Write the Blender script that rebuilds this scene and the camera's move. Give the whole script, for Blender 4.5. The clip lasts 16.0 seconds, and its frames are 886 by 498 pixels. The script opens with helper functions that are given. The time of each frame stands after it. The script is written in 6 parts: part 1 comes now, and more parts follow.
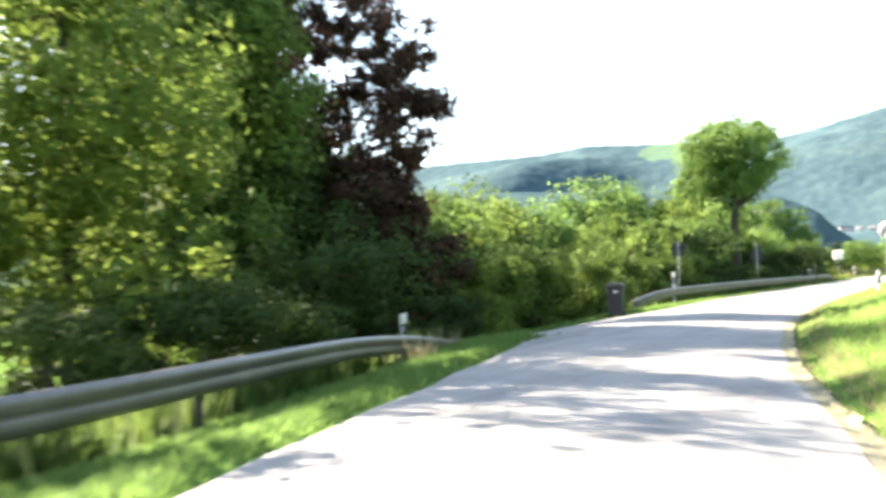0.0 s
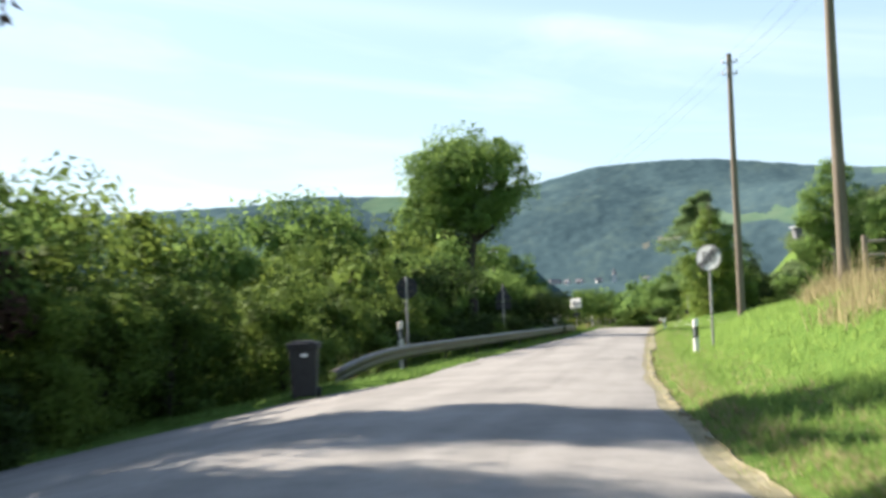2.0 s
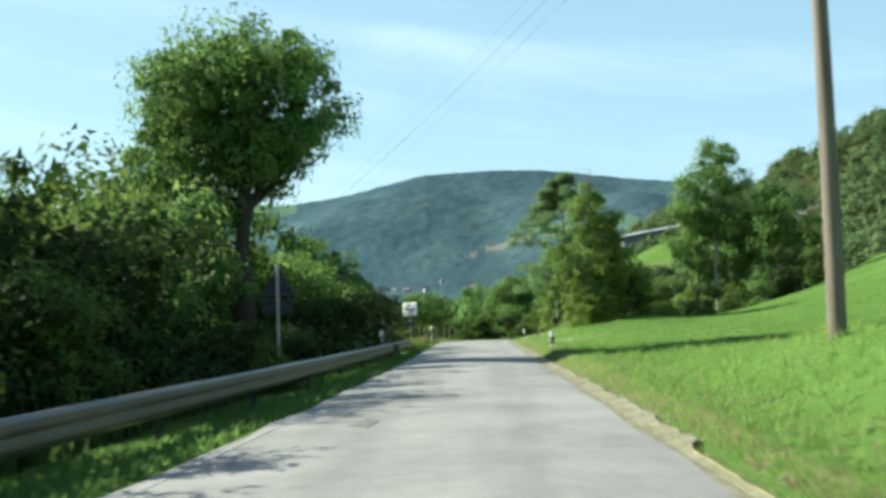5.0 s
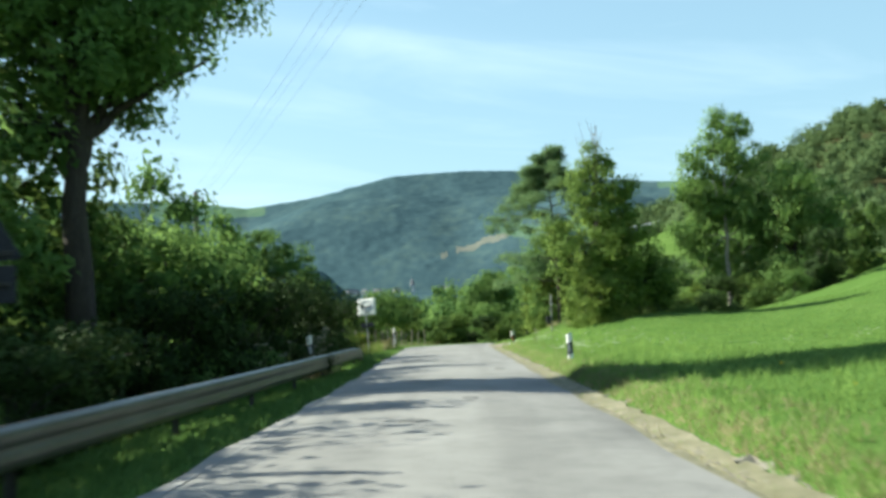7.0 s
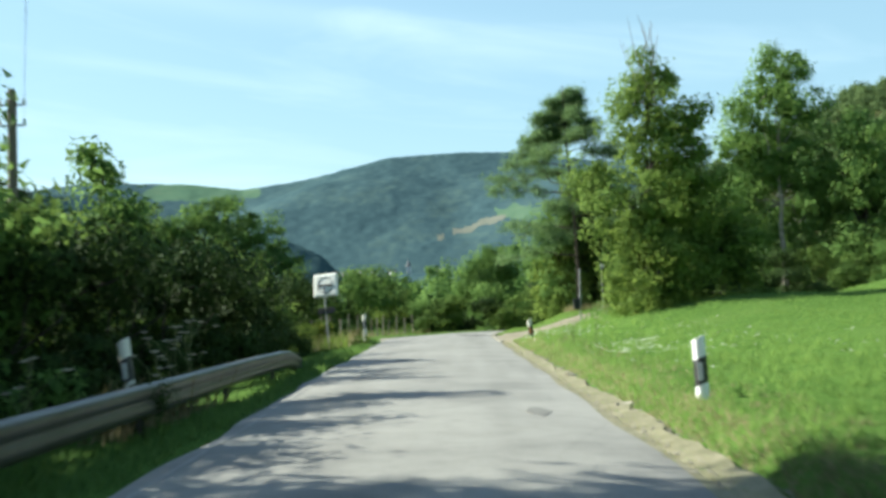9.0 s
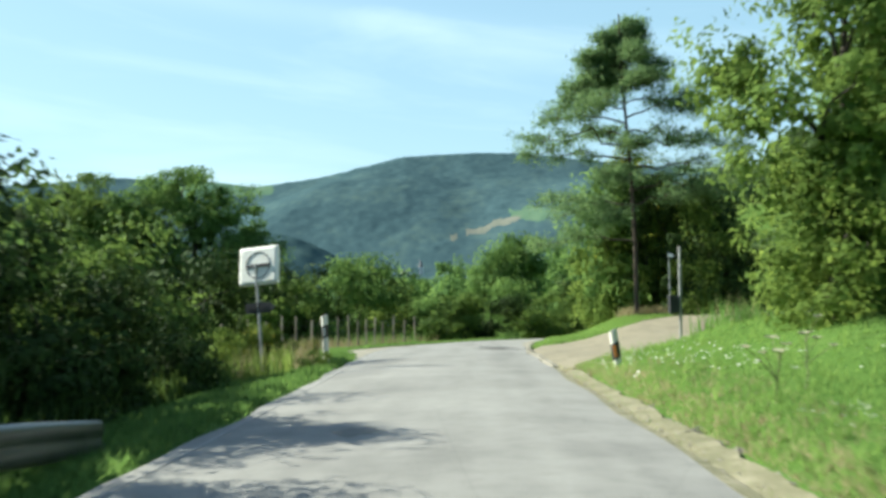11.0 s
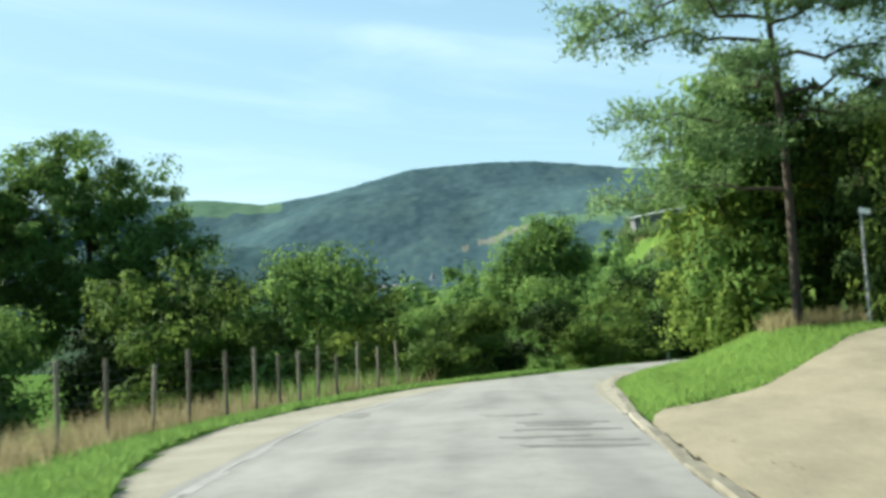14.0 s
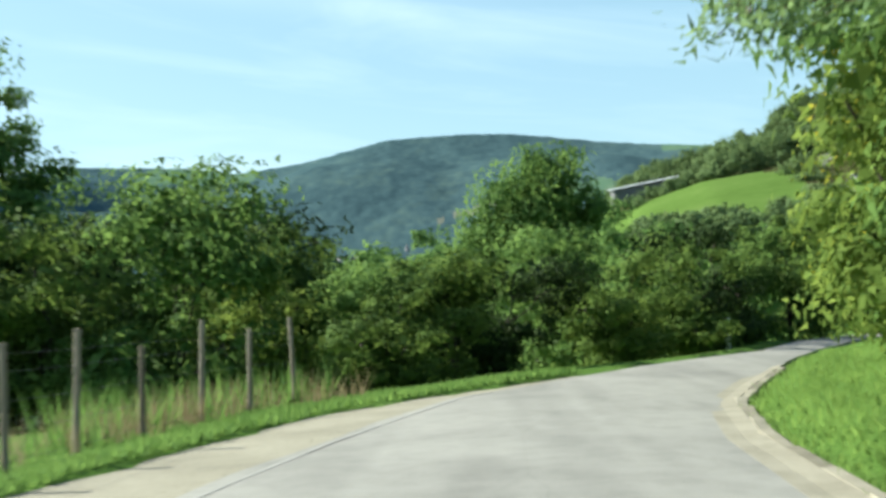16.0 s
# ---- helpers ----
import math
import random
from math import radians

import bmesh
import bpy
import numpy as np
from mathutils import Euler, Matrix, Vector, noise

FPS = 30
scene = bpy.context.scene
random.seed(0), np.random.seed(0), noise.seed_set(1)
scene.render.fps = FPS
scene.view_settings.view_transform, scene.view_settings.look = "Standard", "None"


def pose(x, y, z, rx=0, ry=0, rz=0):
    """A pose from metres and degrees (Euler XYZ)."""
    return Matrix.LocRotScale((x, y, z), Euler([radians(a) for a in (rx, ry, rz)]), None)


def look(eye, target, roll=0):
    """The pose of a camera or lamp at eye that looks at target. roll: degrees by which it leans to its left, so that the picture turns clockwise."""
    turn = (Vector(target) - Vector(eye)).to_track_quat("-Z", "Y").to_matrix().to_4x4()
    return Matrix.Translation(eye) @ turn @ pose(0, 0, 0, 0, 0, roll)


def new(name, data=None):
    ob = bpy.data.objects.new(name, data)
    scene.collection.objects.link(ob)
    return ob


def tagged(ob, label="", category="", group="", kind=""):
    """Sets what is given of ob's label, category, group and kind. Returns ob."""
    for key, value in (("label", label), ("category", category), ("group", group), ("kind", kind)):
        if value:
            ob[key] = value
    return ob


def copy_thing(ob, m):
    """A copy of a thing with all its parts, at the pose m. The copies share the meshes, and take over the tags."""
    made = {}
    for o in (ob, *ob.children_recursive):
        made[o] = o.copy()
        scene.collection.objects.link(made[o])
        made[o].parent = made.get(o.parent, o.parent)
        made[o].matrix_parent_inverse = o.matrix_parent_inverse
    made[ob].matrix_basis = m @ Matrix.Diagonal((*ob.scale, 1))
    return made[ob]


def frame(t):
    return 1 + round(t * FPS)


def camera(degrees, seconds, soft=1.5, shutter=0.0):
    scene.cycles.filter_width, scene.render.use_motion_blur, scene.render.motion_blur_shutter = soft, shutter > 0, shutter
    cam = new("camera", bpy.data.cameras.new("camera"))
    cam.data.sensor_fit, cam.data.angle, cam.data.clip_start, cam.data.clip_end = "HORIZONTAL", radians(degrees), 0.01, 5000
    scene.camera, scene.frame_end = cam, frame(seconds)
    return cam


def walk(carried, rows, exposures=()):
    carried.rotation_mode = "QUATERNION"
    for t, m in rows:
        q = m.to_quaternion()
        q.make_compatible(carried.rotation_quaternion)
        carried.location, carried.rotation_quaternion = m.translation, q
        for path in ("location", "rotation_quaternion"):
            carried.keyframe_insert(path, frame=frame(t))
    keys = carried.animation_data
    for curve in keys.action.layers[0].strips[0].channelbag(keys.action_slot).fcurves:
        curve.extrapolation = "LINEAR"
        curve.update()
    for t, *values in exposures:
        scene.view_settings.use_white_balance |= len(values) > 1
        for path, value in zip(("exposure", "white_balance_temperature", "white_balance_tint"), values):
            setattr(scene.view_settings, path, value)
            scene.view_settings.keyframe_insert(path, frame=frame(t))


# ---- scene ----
cam = camera(45.1, 16.0, soft=3.4, shutter=0.5)
METRES, EYE, TILT, LEAN, TURN = 105.0, 1.4, 0.0, 0.0, 26.8
ROWS = [
    (0.0, 0.0, 0.0, 0.0, 0.04, 1.06, 1.99),
    (0.5, 0.0048, 0.034, -0.0008, -4.78, 1.51, 2.05),
    (1.0, 0.0113, 0.0676, -0.0013, -8.72, 2.1, 2.49),
    (1.5, 0.0185, 0.1003, -0.0014, -11.75, 2.53, 1.89),
    (2.0, 0.0272, 0.1331, -0.0018, -14.76, 3.31, 1.95),
    (2.5, 0.0374, 0.1651, -0.0018, -17.57, 3.47, 2.49),
    (3.0, 0.049, 0.197, -0.0016, -19.79, 3.73, 2.09),
    (3.5, 0.0607, 0.2294, -0.002, -21.53, 3.78, 2.07),
    (6.0, 0.1223, 0.3722, -0.0032, -24.74, 3.32, 1.49),
    (6.5, 0.1341, 0.3975, -0.0037, -25.2, 3.36, 1.64),
    (7.0, 0.1473, 0.4247, -0.0042, -25.56, 3.51, 2.23),
    (7.5, 0.1619, 0.453, -0.0034, -25.74, 2.93, 2.44),
    (8.0, 0.1762, 0.4816, -0.0039, -25.94, 2.74, 1.95),
    (8.5, 0.1874, 0.5044, -0.0043, -26.05, 2.64, 2.06),
    (9.0, 0.2025, 0.5344, -0.0046, -25.74, 2.56, 2.15),
    (9.5, 0.2157, 0.561, -0.0048, -25.25, 2.61, 1.07),
    (10.0, 0.2306, 0.5923, -0.0052, -25.06, 2.14, 0.5),
    (12.5, 0.2962, 0.7266, -0.0074, -25.14, 3.55, 2.28),
    (13.0, 0.3093, 0.7525, -0.0066, -25.04, 3.04, 1.72),
    (13.5, 0.3227, 0.7796, -0.0069, -24.61, 3.27, 2.95),
    (14.0, 0.336, 0.8076, -0.0071, -24.34, 3.33, 3.14),
    (14.5, 0.3491, 0.8348, -0.0073, -24.21, 3.05, 2.83),
    (15.0, 0.3622, 0.862, -0.0079, -24.23, 2.68, 2.48),
    (15.5, 0.376, 0.8893, -0.0087, -24.78, 2.47, 2.05),
    (16.0, 0.3902, 0.9159, -0.0099, -25.7, 1.81, 2.43),
]
walk(cam, [(t, pose(0, 0, EYE, TILT, LEAN, TURN) @ pose(METRES * x, METRES * y, METRES * z, 90 + pitch, roll, yaw)) for t, x, y, z, yaw, pitch, roll in ROWS],
     [(0.0, 2.8, 7400, 18), (0.5, 2.38, 7200, 16), (1.0, 2.2, 6950, 14), (1.5, 1.66, 6900, 18), (2.0, 1.42, 6980, 17), (3.0, 1.2, 6620, 9), (3.6, 1.17, 6450, 2), (5.5, 1.15, 6420, 0), (16.0, 1.15, 6480, 0)])

# ---- world and sun ----
SUN_TO = Vector((-1.0, 0.30, 0.68)).normalized()
world = bpy.data.worlds.new("sky")
scene.world = world
world.use_nodes = True
wn, wl = world.node_tree.nodes, world.node_tree.links
wn.clear()
sky = wn.new("ShaderNodeTexSky")
sky.sky_type = "NISHITA"
sky.sun_disc = False
sky.sun_elevation = math.asin(SUN_TO.z)
sky.sun_rotation = math.atan2(SUN_TO.x, SUN_TO.y) % (2 * math.pi)
sky.air_density, sky.dust_density, sky.ozone_density = 1.0, 0.5, 1.4
wc = wn.new("ShaderNodeTexCoord")
wsep = wn.new("ShaderNodeSeparateXYZ")
wl.new(wc.outputs["Generated"], wsep.inputs["Vector"])


def sky_sum(op, a, b, c=None):
    """One arithmetic node of the sky; inputs are numbers or outputs of other nodes."""
    node = wn.new("ShaderNodeMath")
    node.operation = op
    for i, v in enumerate((a, b, c)):
        if isinstance(v, (int, float)):
            node.inputs[i].default_value = v
        elif v is not None:
            wl.new(v, node.inputs[i])
    return node.outputs[0]


# thin cirrus: long streaks that fall slightly towards the east, one of them thicker
rise = sky_sum("MULTIPLY_ADD", wsep.outputs["X"], 0.125, wsep.outputs["Z"])
strewn = wn.new("ShaderNodeCombineXYZ")
wl.new(sky_sum("MULTIPLY", wsep.outputs["X"], 2.6), strewn.inputs["X"])
wl.new(sky_sum("MULTIPLY", rise, 17.0), strewn.inputs["Y"])
wl.new(sky_sum("MULTIPLY", wsep.outputs["Y"], 0.7), strewn.inputs["Z"])
cirrus = wn.new("ShaderNodeTexNoise")
cirrus.inputs["Scale"].default_value = 1.25
cirrus.inputs["Detail"].default_value = 6.0
cirrus.inputs["Roughness"].default_value = 0.55
cirrus.inputs["Distortion"].default_value = 0.6
wl.new(strewn.outputs["Vector"], cirrus.inputs["Vector"])
cramp = wn.new("ShaderNodeValToRGB")
cramp.color_ramp.elements[0].position = 0.47
cramp.color_ramp.elements[1].position = 0.80
wl.new(cirrus.outputs["Fac"], cramp.inputs["Fac"])
across = sky_sum("MULTIPLY", sky_sum("SUBTRACT", rise, 0.243), 75.0)
streak = sky_sum("POWER", 2.718, sky_sum("MULTIPLY", sky_sum("MULTIPLY", across, across), -1.0))
ends = wn.new("ShaderNodeMapRange")
ends.interpolation_type = "SMOOTHSTEP"
ends.inputs["From Min"].default_value, ends.inputs["From Max"].default_value = 0.22, -0.08
wl.new(wsep.outputs["X"], ends.inputs["Value"])
streak = sky_sum("MULTIPLY", sky_sum("MULTIPLY", streak, ends.outputs["Result"]), sky_sum("MULTIPLY", cirrus.outputs["Fac"], 0.15))
cfac = sky_sum("MULTIPLY_ADD", cramp.outputs["Color"], 0.14, streak)
cmix = wn.new("ShaderNodeMix")
cmix.data_type = "RGBA"
cmix.inputs["B"].default_value = (8.6, 9.4, 10.0, 1)
wl.new(cfac, cmix.inputs["Factor"])
bg = wn.new("ShaderNodeBackground")
bg.inputs["Strength"].default_value = 0.092
wo = wn.new("ShaderNodeOutputWorld")
haze = wn.new("ShaderNodeMix")
haze.data_type = "RGBA"
low = wn.new("ShaderNodeMapRange")
low.interpolation_type = "SMOOTHSTEP"
low.inputs["From Min"].default_value, low.inputs["From Max"].default_value = 0.2, 0.65
low.inputs["To Min"].default_value, low.inputs["To Max"].default_value = 0.58, 0.0
wl.new(wsep.outputs["Z"], low.inputs["Value"])
wl.new(low.outputs["Result"], haze.inputs["Factor"])
haze.inputs["B"].default_value = (2.5, 3.95, 4.9, 1)
wl.new(sky.outputs["Color"], haze.inputs["A"])
wl.new(haze.outputs["Result"], cmix.inputs["A"])
wl.new(cmix.outputs["Result"], bg.inputs["Color"])
wl.new(bg.outputs["Background"], wo.inputs["Surface"])
sun = new("sun", bpy.data.lights.new("sun", "SUN"))
sun.data.energy, sun.data.angle, sun.data.color = 5.3, radians(0.53), (1.0, 0.95, 0.86)
sun.matrix_world = look((0, 0, 60), Vector((0, 0, 60)) - SUN_TO)


# ---- materials ----
def material(name):
    m = bpy.data.materials.new(name)
    m.use_nodes = True
    nodes, links = m.node_tree.nodes, m.node_tree.links
    return m, nodes, links, nodes["Principled BSDF"]


def surface(name, stops, scale=4.0, fine=40.0, rough=0.85, bump=0.3, metal=0.0, random_tint=0.0, stretch=(1, 1, 1), bump_size=0.02):
    """A surface whose colour runs through the stops by broad and fine noise, with fine relief."""
    m, n, l, p = material(name)
    tc = n.new("ShaderNodeTexCoord")
    mp = n.new("ShaderNodeMapping")
    mp.inputs["Scale"].default_value = stretch
    l.new(tc.outputs["Object"], mp.inputs["Vector"])
    broad, grain = n.new("ShaderNodeTexNoise"), n.new("ShaderNodeTexNoise")
    for tex, s in ((broad, scale), (grain, fine)):
        tex.inputs["Scale"].default_value = s
        tex.inputs["Detail"].default_value = 5.0
        tex.inputs["Roughness"].default_value = 0.6
        l.new(mp.outputs["Vector"], tex.inputs["Vector"])
    mix = n.new("ShaderNodeMath")
    mix.operation = "MULTIPLY_ADD"
    mix.inputs[1].default_value = 0.45
    half = n.new("ShaderNodeMath")
    half.operation = "MULTIPLY"
    half.inputs[1].default_value = 0.55
    l.new(grain.outputs["Fac"], mix.inputs[0])
    l.new(broad.outputs["Fac"], half.inputs[0])
    l.new(half.outputs[0], mix.inputs[2])
    fac = mix.outputs[0]
    if random_tint:
        oi = n.new("ShaderNodeObjectInfo")
        add = n.new("ShaderNodeMath")
        add.operation = "MULTIPLY_ADD"
        add.inputs[1].default_value = random_tint
        l.new(oi.outputs["Random"], add.inputs[0])
        l.new(fac, add.inputs[2])
        sub = n.new("ShaderNodeMath")
        sub.operation = "SUBTRACT"
        sub.inputs[1].default_value = random_tint / 2
        l.new(add.outputs[0], sub.inputs[0])
        fac = sub.outputs[0]
    ramp = n.new("ShaderNodeValToRGB")
    els = ramp.color_ramp.elements
    while len(els) < len(stops):
        els.new(0.5)
    for i, c in enumerate(stops):
        els[i].position = 0.32 + 0.36 * i / max(1, len(stops) - 1)
        els[i].color = (*c, 1)
    l.new(fac, ramp.inputs["Fac"])
    l.new(ramp.outputs["Color"], p.inputs["Base Color"])
    p.inputs["Roughness"].default_value = rough
    p.inputs["Metallic"].default_value = metal
    if bump:
        b = n.new("ShaderNodeBump")
        b.inputs["Strength"].default_value = bump
        b.inputs["Distance"].default_value = bump_size
        l.new(fac, b.inputs["Height"])
        l.new(b.outputs["Normal"], p.inputs["Normal"])
    return m


def leafage(name, dark, light, through_light=0.22, rough=0.72, odd=None, patchy=0.9):
    """Leaves: every leaf takes its own tint, and lets some light through."""
    m, n, l, p = material(name)
    geo = n.new("ShaderNodeNewGeometry")
    oi = n.new("ShaderNodeObjectInfo")
    tc = n.new("ShaderNodeTexCoord")
    patch = n.new("ShaderNodeTexNoise")
    patch.inputs["Scale"].default_value = 0.9
    l.new(tc.outputs["Object"], patch.inputs["Vector"])
    a = n.new("ShaderNodeMath")
    a.operation = "MULTIPLY_ADD"
    a.inputs[1].default_value = 0.5
    l.new(geo.outputs["Random Per Island"], a.inputs[0])
    b = n.new("ShaderNodeMath")
    b.operation = "MULTIPLY_ADD"
    b.inputs[1].default_value = patchy
    l.new(patch.outputs["Fac"], b.inputs[0])
    c = n.new("ShaderNodeMath")
    c.operation = "MULTIPLY_ADD"
    c.inputs[1].default_value = 0.3
    c.inputs[2].default_value = 0.09 - 0.5 * patchy
    l.new(oi.outputs["Random"], c.inputs[0])
    l.new(c.outputs[0], b.inputs[2])
    l.new(b.outputs[0], a.inputs[2])
    ramp = n.new("ShaderNodeValToRGB")
    els = ramp.color_ramp.elements
    els[0].position, els[0].color = 0.1, (*dark, 1)
    els[1].position, els[1].color = 0.8, (*light, 1)
    if odd:
        els[1].position = 0.66
        e = els.new(0.80)
        e.color = (*odd, 1)
    l.new(a.outputs[0], ramp.inputs["Fac"])
    l.new(ramp.outputs["Color"], p.inputs["Base Color"])
    p.inputs["Roughness"].default_value = rough
    p.inputs["Specular IOR Level"].default_value = 0.08
    tr = n.new("ShaderNodeBsdfTranslucent")
    hue = n.new("ShaderNodeHueSaturation")
    hue.inputs["Hue"].default_value = 0.485
    hue.inputs["Value"].default_value = 1.5
    l.new(ramp.outputs["Color"], hue.inputs["Color"])
    l.new(hue.outputs["Color"], tr.inputs["Color"])
    mix = n.new("ShaderNodeMixShader")
    mix.inputs["Fac"].default_value = through_light
    l.new(p.outputs["BSDF"], mix.inputs[1])
    l.new(tr.outputs["BSDF"], mix.inputs[2])
    l.new(mix.outputs["Shader"], n["Material Output"].inputs["Surface"])
    return m


def asphalt(name, tone):
    """Old road surface: pale worn stone, long wheel tracks, stains and fine cracks."""
    m = surface(name, [tuple(c * tone for c in v) for v in ((0.151, 0.148, 0.135), (0.216, 0.211, 0.191), (0.266, 0.259, 0.235))], 0.7, 70, 0.9, 0.25, bump_size=0.006)
    n, l = m.node_tree.nodes, m.node_tree.links
    p = n["Principled BSDF"]
    base = p.inputs["Base Color"].links[0].from_socket
    tc = n.new("ShaderNodeTexCoord")

    def layer(node, scale, lo, hi, dark, stretch=(1, 1, 1), out="Fac"):
        nonlocal base
        mp = n.new("ShaderNodeMapping")
        mp.inputs["Scale"].default_value = stretch
        l.new(tc.outputs["Object"], mp.inputs["Vector"])
        t = n.new(node)
        t.inputs["Scale"].default_value = scale
        if node == "ShaderNodeTexVoronoi":
            t.feature = "DISTANCE_TO_EDGE"
        l.new(mp.outputs["Vector"], t.inputs["Vector"])
        r = n.new("ShaderNodeMapRange")
        r.inputs["From Min"].default_value, r.inputs["From Max"].default_value = lo, hi
        r.inputs["To Min"].default_value, r.inputs["To Max"].default_value = dark, 1.0
        l.new(t.outputs[out], r.inputs["Value"])
        mx = n.new("ShaderNodeMix")
        mx.data_type, mx.blend_type = "RGBA", "MULTIPLY"
        mx.inputs["Factor"].default_value = 1.0
        l.new(base, mx.inputs["A"])
        l.new(r.outputs["Result"], mx.inputs["B"])
        base = mx.outputs["Result"]
    layer("ShaderNodeTexNoise", 1.3, 0.36, 0.54, 0.82, (1, 0.07, 1))
    layer("ShaderNodeTexNoise", 0.55, 0.30, 0.46, 0.80, (1, 0.6, 1))
    layer("ShaderNodeTexNoise", 5.0, 0.36, 0.54, 0.9)
    layer("ShaderNodeTexVoronoi", 0.6, 0.0, 0.008, 0.93, (1, 0.35, 1), "Distance")
    l.new(base, p.inputs["Base Color"])
    return m


M_ASPHALT = asphalt("old_asphalt", 1.12)
M_PATCH = asphalt("dark_asphalt_repair", 0.72)
M_FADED = asphalt("faded_asphalt_repair", 0.82)
M_GRAVEL = surface("beige_gravel", [(0.150, 0.132, 0.086), (0.208, 0.182, 0.120), (0.270, 0.237, 0.162)], 2.0, 34, 0.95, 0.25, stretch=(1, 0.4, 1))
M_SHOULDER = surface("pale_grey_gravel", [(0.165, 0.152, 0.112), (0.235, 0.217, 0.162), (0.315, 0.294, 0.228)], 0.9, 30, 0.95, 0.5)
M_GUTTER = surface("sandy_gutter", [(0.10, 0.102, 0.048), (0.18, 0.168, 0.095), (0.31, 0.28, 0.19)], 3.2, 22, 0.95, 0.5)
M_KERB = surface("pale_kerbstone", [(0.12, 0.11, 0.078), (0.20, 0.182, 0.135), (0.28, 0.258, 0.20)], 3, 40, 0.9, 0.5, random_tint=0.3)
M_FAINT = surface("faded_road_paint", [(0.20, 0.197, 0.182), (0.25, 0.246, 0.228), (0.32, 0.316, 0.296)], 1.5, 18, 0.85, 0.1)
M_TURF = surface("turf", [(0.056, 0.108, 0.024), (0.080, 0.146, 0.034), (0.112, 0.172, 0.048)], 0.5, 11, 0.95, 0.8, bump_size=0.06)
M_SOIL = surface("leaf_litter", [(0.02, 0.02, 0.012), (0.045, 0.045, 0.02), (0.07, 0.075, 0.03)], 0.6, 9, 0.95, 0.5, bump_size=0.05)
M_FIELD = surface("far_meadow", [(0.066, 0.112, 0.026), (0.085, 0.145, 0.034), (0.115, 0.168, 0.05)], 0.02, 0.3, 0.95, 0.0)
# Far ridge, spur and hill pasture: blue haze of distance mixed into the colours.
M_HILL = surface("hazed_far_forest", [(0.033, 0.062, 0.072), (0.053, 0.093, 0.103), (0.080, 0.126, 0.118)], 0.016, 0.10, 0.95, 0.0, stretch=(1, 0.3, 1))
M_SPUR = surface("hazed_ridge_forest", [(0.028, 0.056, 0.062), (0.048, 0.086, 0.090), (0.072, 0.115, 0.106)], 0.02, 0.11, 0.95, 0.0)
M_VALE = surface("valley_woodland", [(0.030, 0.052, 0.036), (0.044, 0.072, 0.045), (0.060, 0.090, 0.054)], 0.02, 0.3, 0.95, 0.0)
M_HILLFIELD = surface("hazed_hill_pasture", [(0.07, 0.13, 0.09), (0.09, 0.155, 0.10), (0.12, 0.17, 0.11)], 0.006, 0.05, 0.95, 0.0)
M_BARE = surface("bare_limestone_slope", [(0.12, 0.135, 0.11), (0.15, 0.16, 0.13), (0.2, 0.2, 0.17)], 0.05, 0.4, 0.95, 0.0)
for m in (M_TURF, M_SOIL, M_FIELD, M_HILL, M_SPUR, M_VALE, M_HILLFIELD, M_BARE):
    m.node_tree.nodes["Principled BSDF"].inputs["Specular IOR Level"].default_value = 0.0
M_BARK = surface("grey_brown_bark", [(0.018, 0.015, 0.011), (0.042, 0.034, 0.026), (0.075, 0.063, 0.05)], 2.5, 16, 0.95, 0.8, stretch=(3, 3, 0.6))
M_DEADWOOD = surface("dry_twig_wood", [(0.10, 0.085, 0.06), (0.17, 0.145, 0.11), (0.24, 0.21, 0.165)], 3, 20, 0.9, 0.3)
M_STALK = surface("green_stalk", [(0.07, 0.09, 0.03), (0.12, 0.14, 0.05), (0.18, 0.18, 0.08)], 5, 40, 0.8, 0.1)
M_UMBEL = surface("dry_flower_head", [(0.30, 0.27, 0.19), (0.42, 0.39, 0.29), (0.55, 0.52, 0.42)], 8, 60, 0.9, 0.1)
M_PINEBARK = surface("reddish_pine_bark", [(0.028, 0.021, 0.016), (0.055, 0.041, 0.030), (0.09, 0.066, 0.048)], 2.5, 16, 0.95, 0.8, stretch=(3, 3, 0.6))
M_BIRCHBARK = surface("pale_bark", [(0.12, 0.11, 0.09), (0.26, 0.24, 0.2), (0.4, 0.38, 0.33)], 2.5, 16, 0.9, 0.5, stretch=(1, 1, 4))
M_POLE = surface("weathered_pole_wood", [(0.088, 0.073, 0.054), (0.155, 0.130, 0.096), (0.23, 0.198, 0.152)], 1.5, 14, 0.9, 0.4, stretch=(8, 8, 0.5))
M_POST = surface("grey_post_wood", [(0.10, 0.085, 0.06), (0.20, 0.17, 0.125), (0.29, 0.255, 0.20)], 3, 22, 0.9, 0.4, random_tint=0.3, stretch=(6, 6, 0.6))
M_GALV = surface("galvanised_steel", [(0.036, 0.033, 0.027), (0.062, 0.058, 0.050), (0.105, 0.10, 0.09)], 1.2, 22, 0.36, 0.08, metal=0.15)
M_MAST = surface("pale_steel_tube", [(0.24, 0.24, 0.235), (0.32, 0.32, 0.315), (0.40, 0.40, 0.39)], 2, 25, 0.5, 0.05, metal=0.3)
M_SIGNBACK = surface("dull_sign_back", [(0.018, 0.020, 0.024), (0.030, 0.032, 0.037), (0.05, 0.052, 0.057)], 4, 30, 0.75, 0.05)
M_WHITE = surface("white_plastic", [(0.66, 0.66, 0.64), (0.78, 0.78, 0.77), (0.82, 0.82, 0.81)], 3, 25, 0.5, 0.03)
M_IVORY = surface("yellowed_plastic", [(0.52, 0.50, 0.42), (0.66, 0.64, 0.56), (0.73, 0.71, 0.64)], 2.5, 20, 0.55, 0.05)
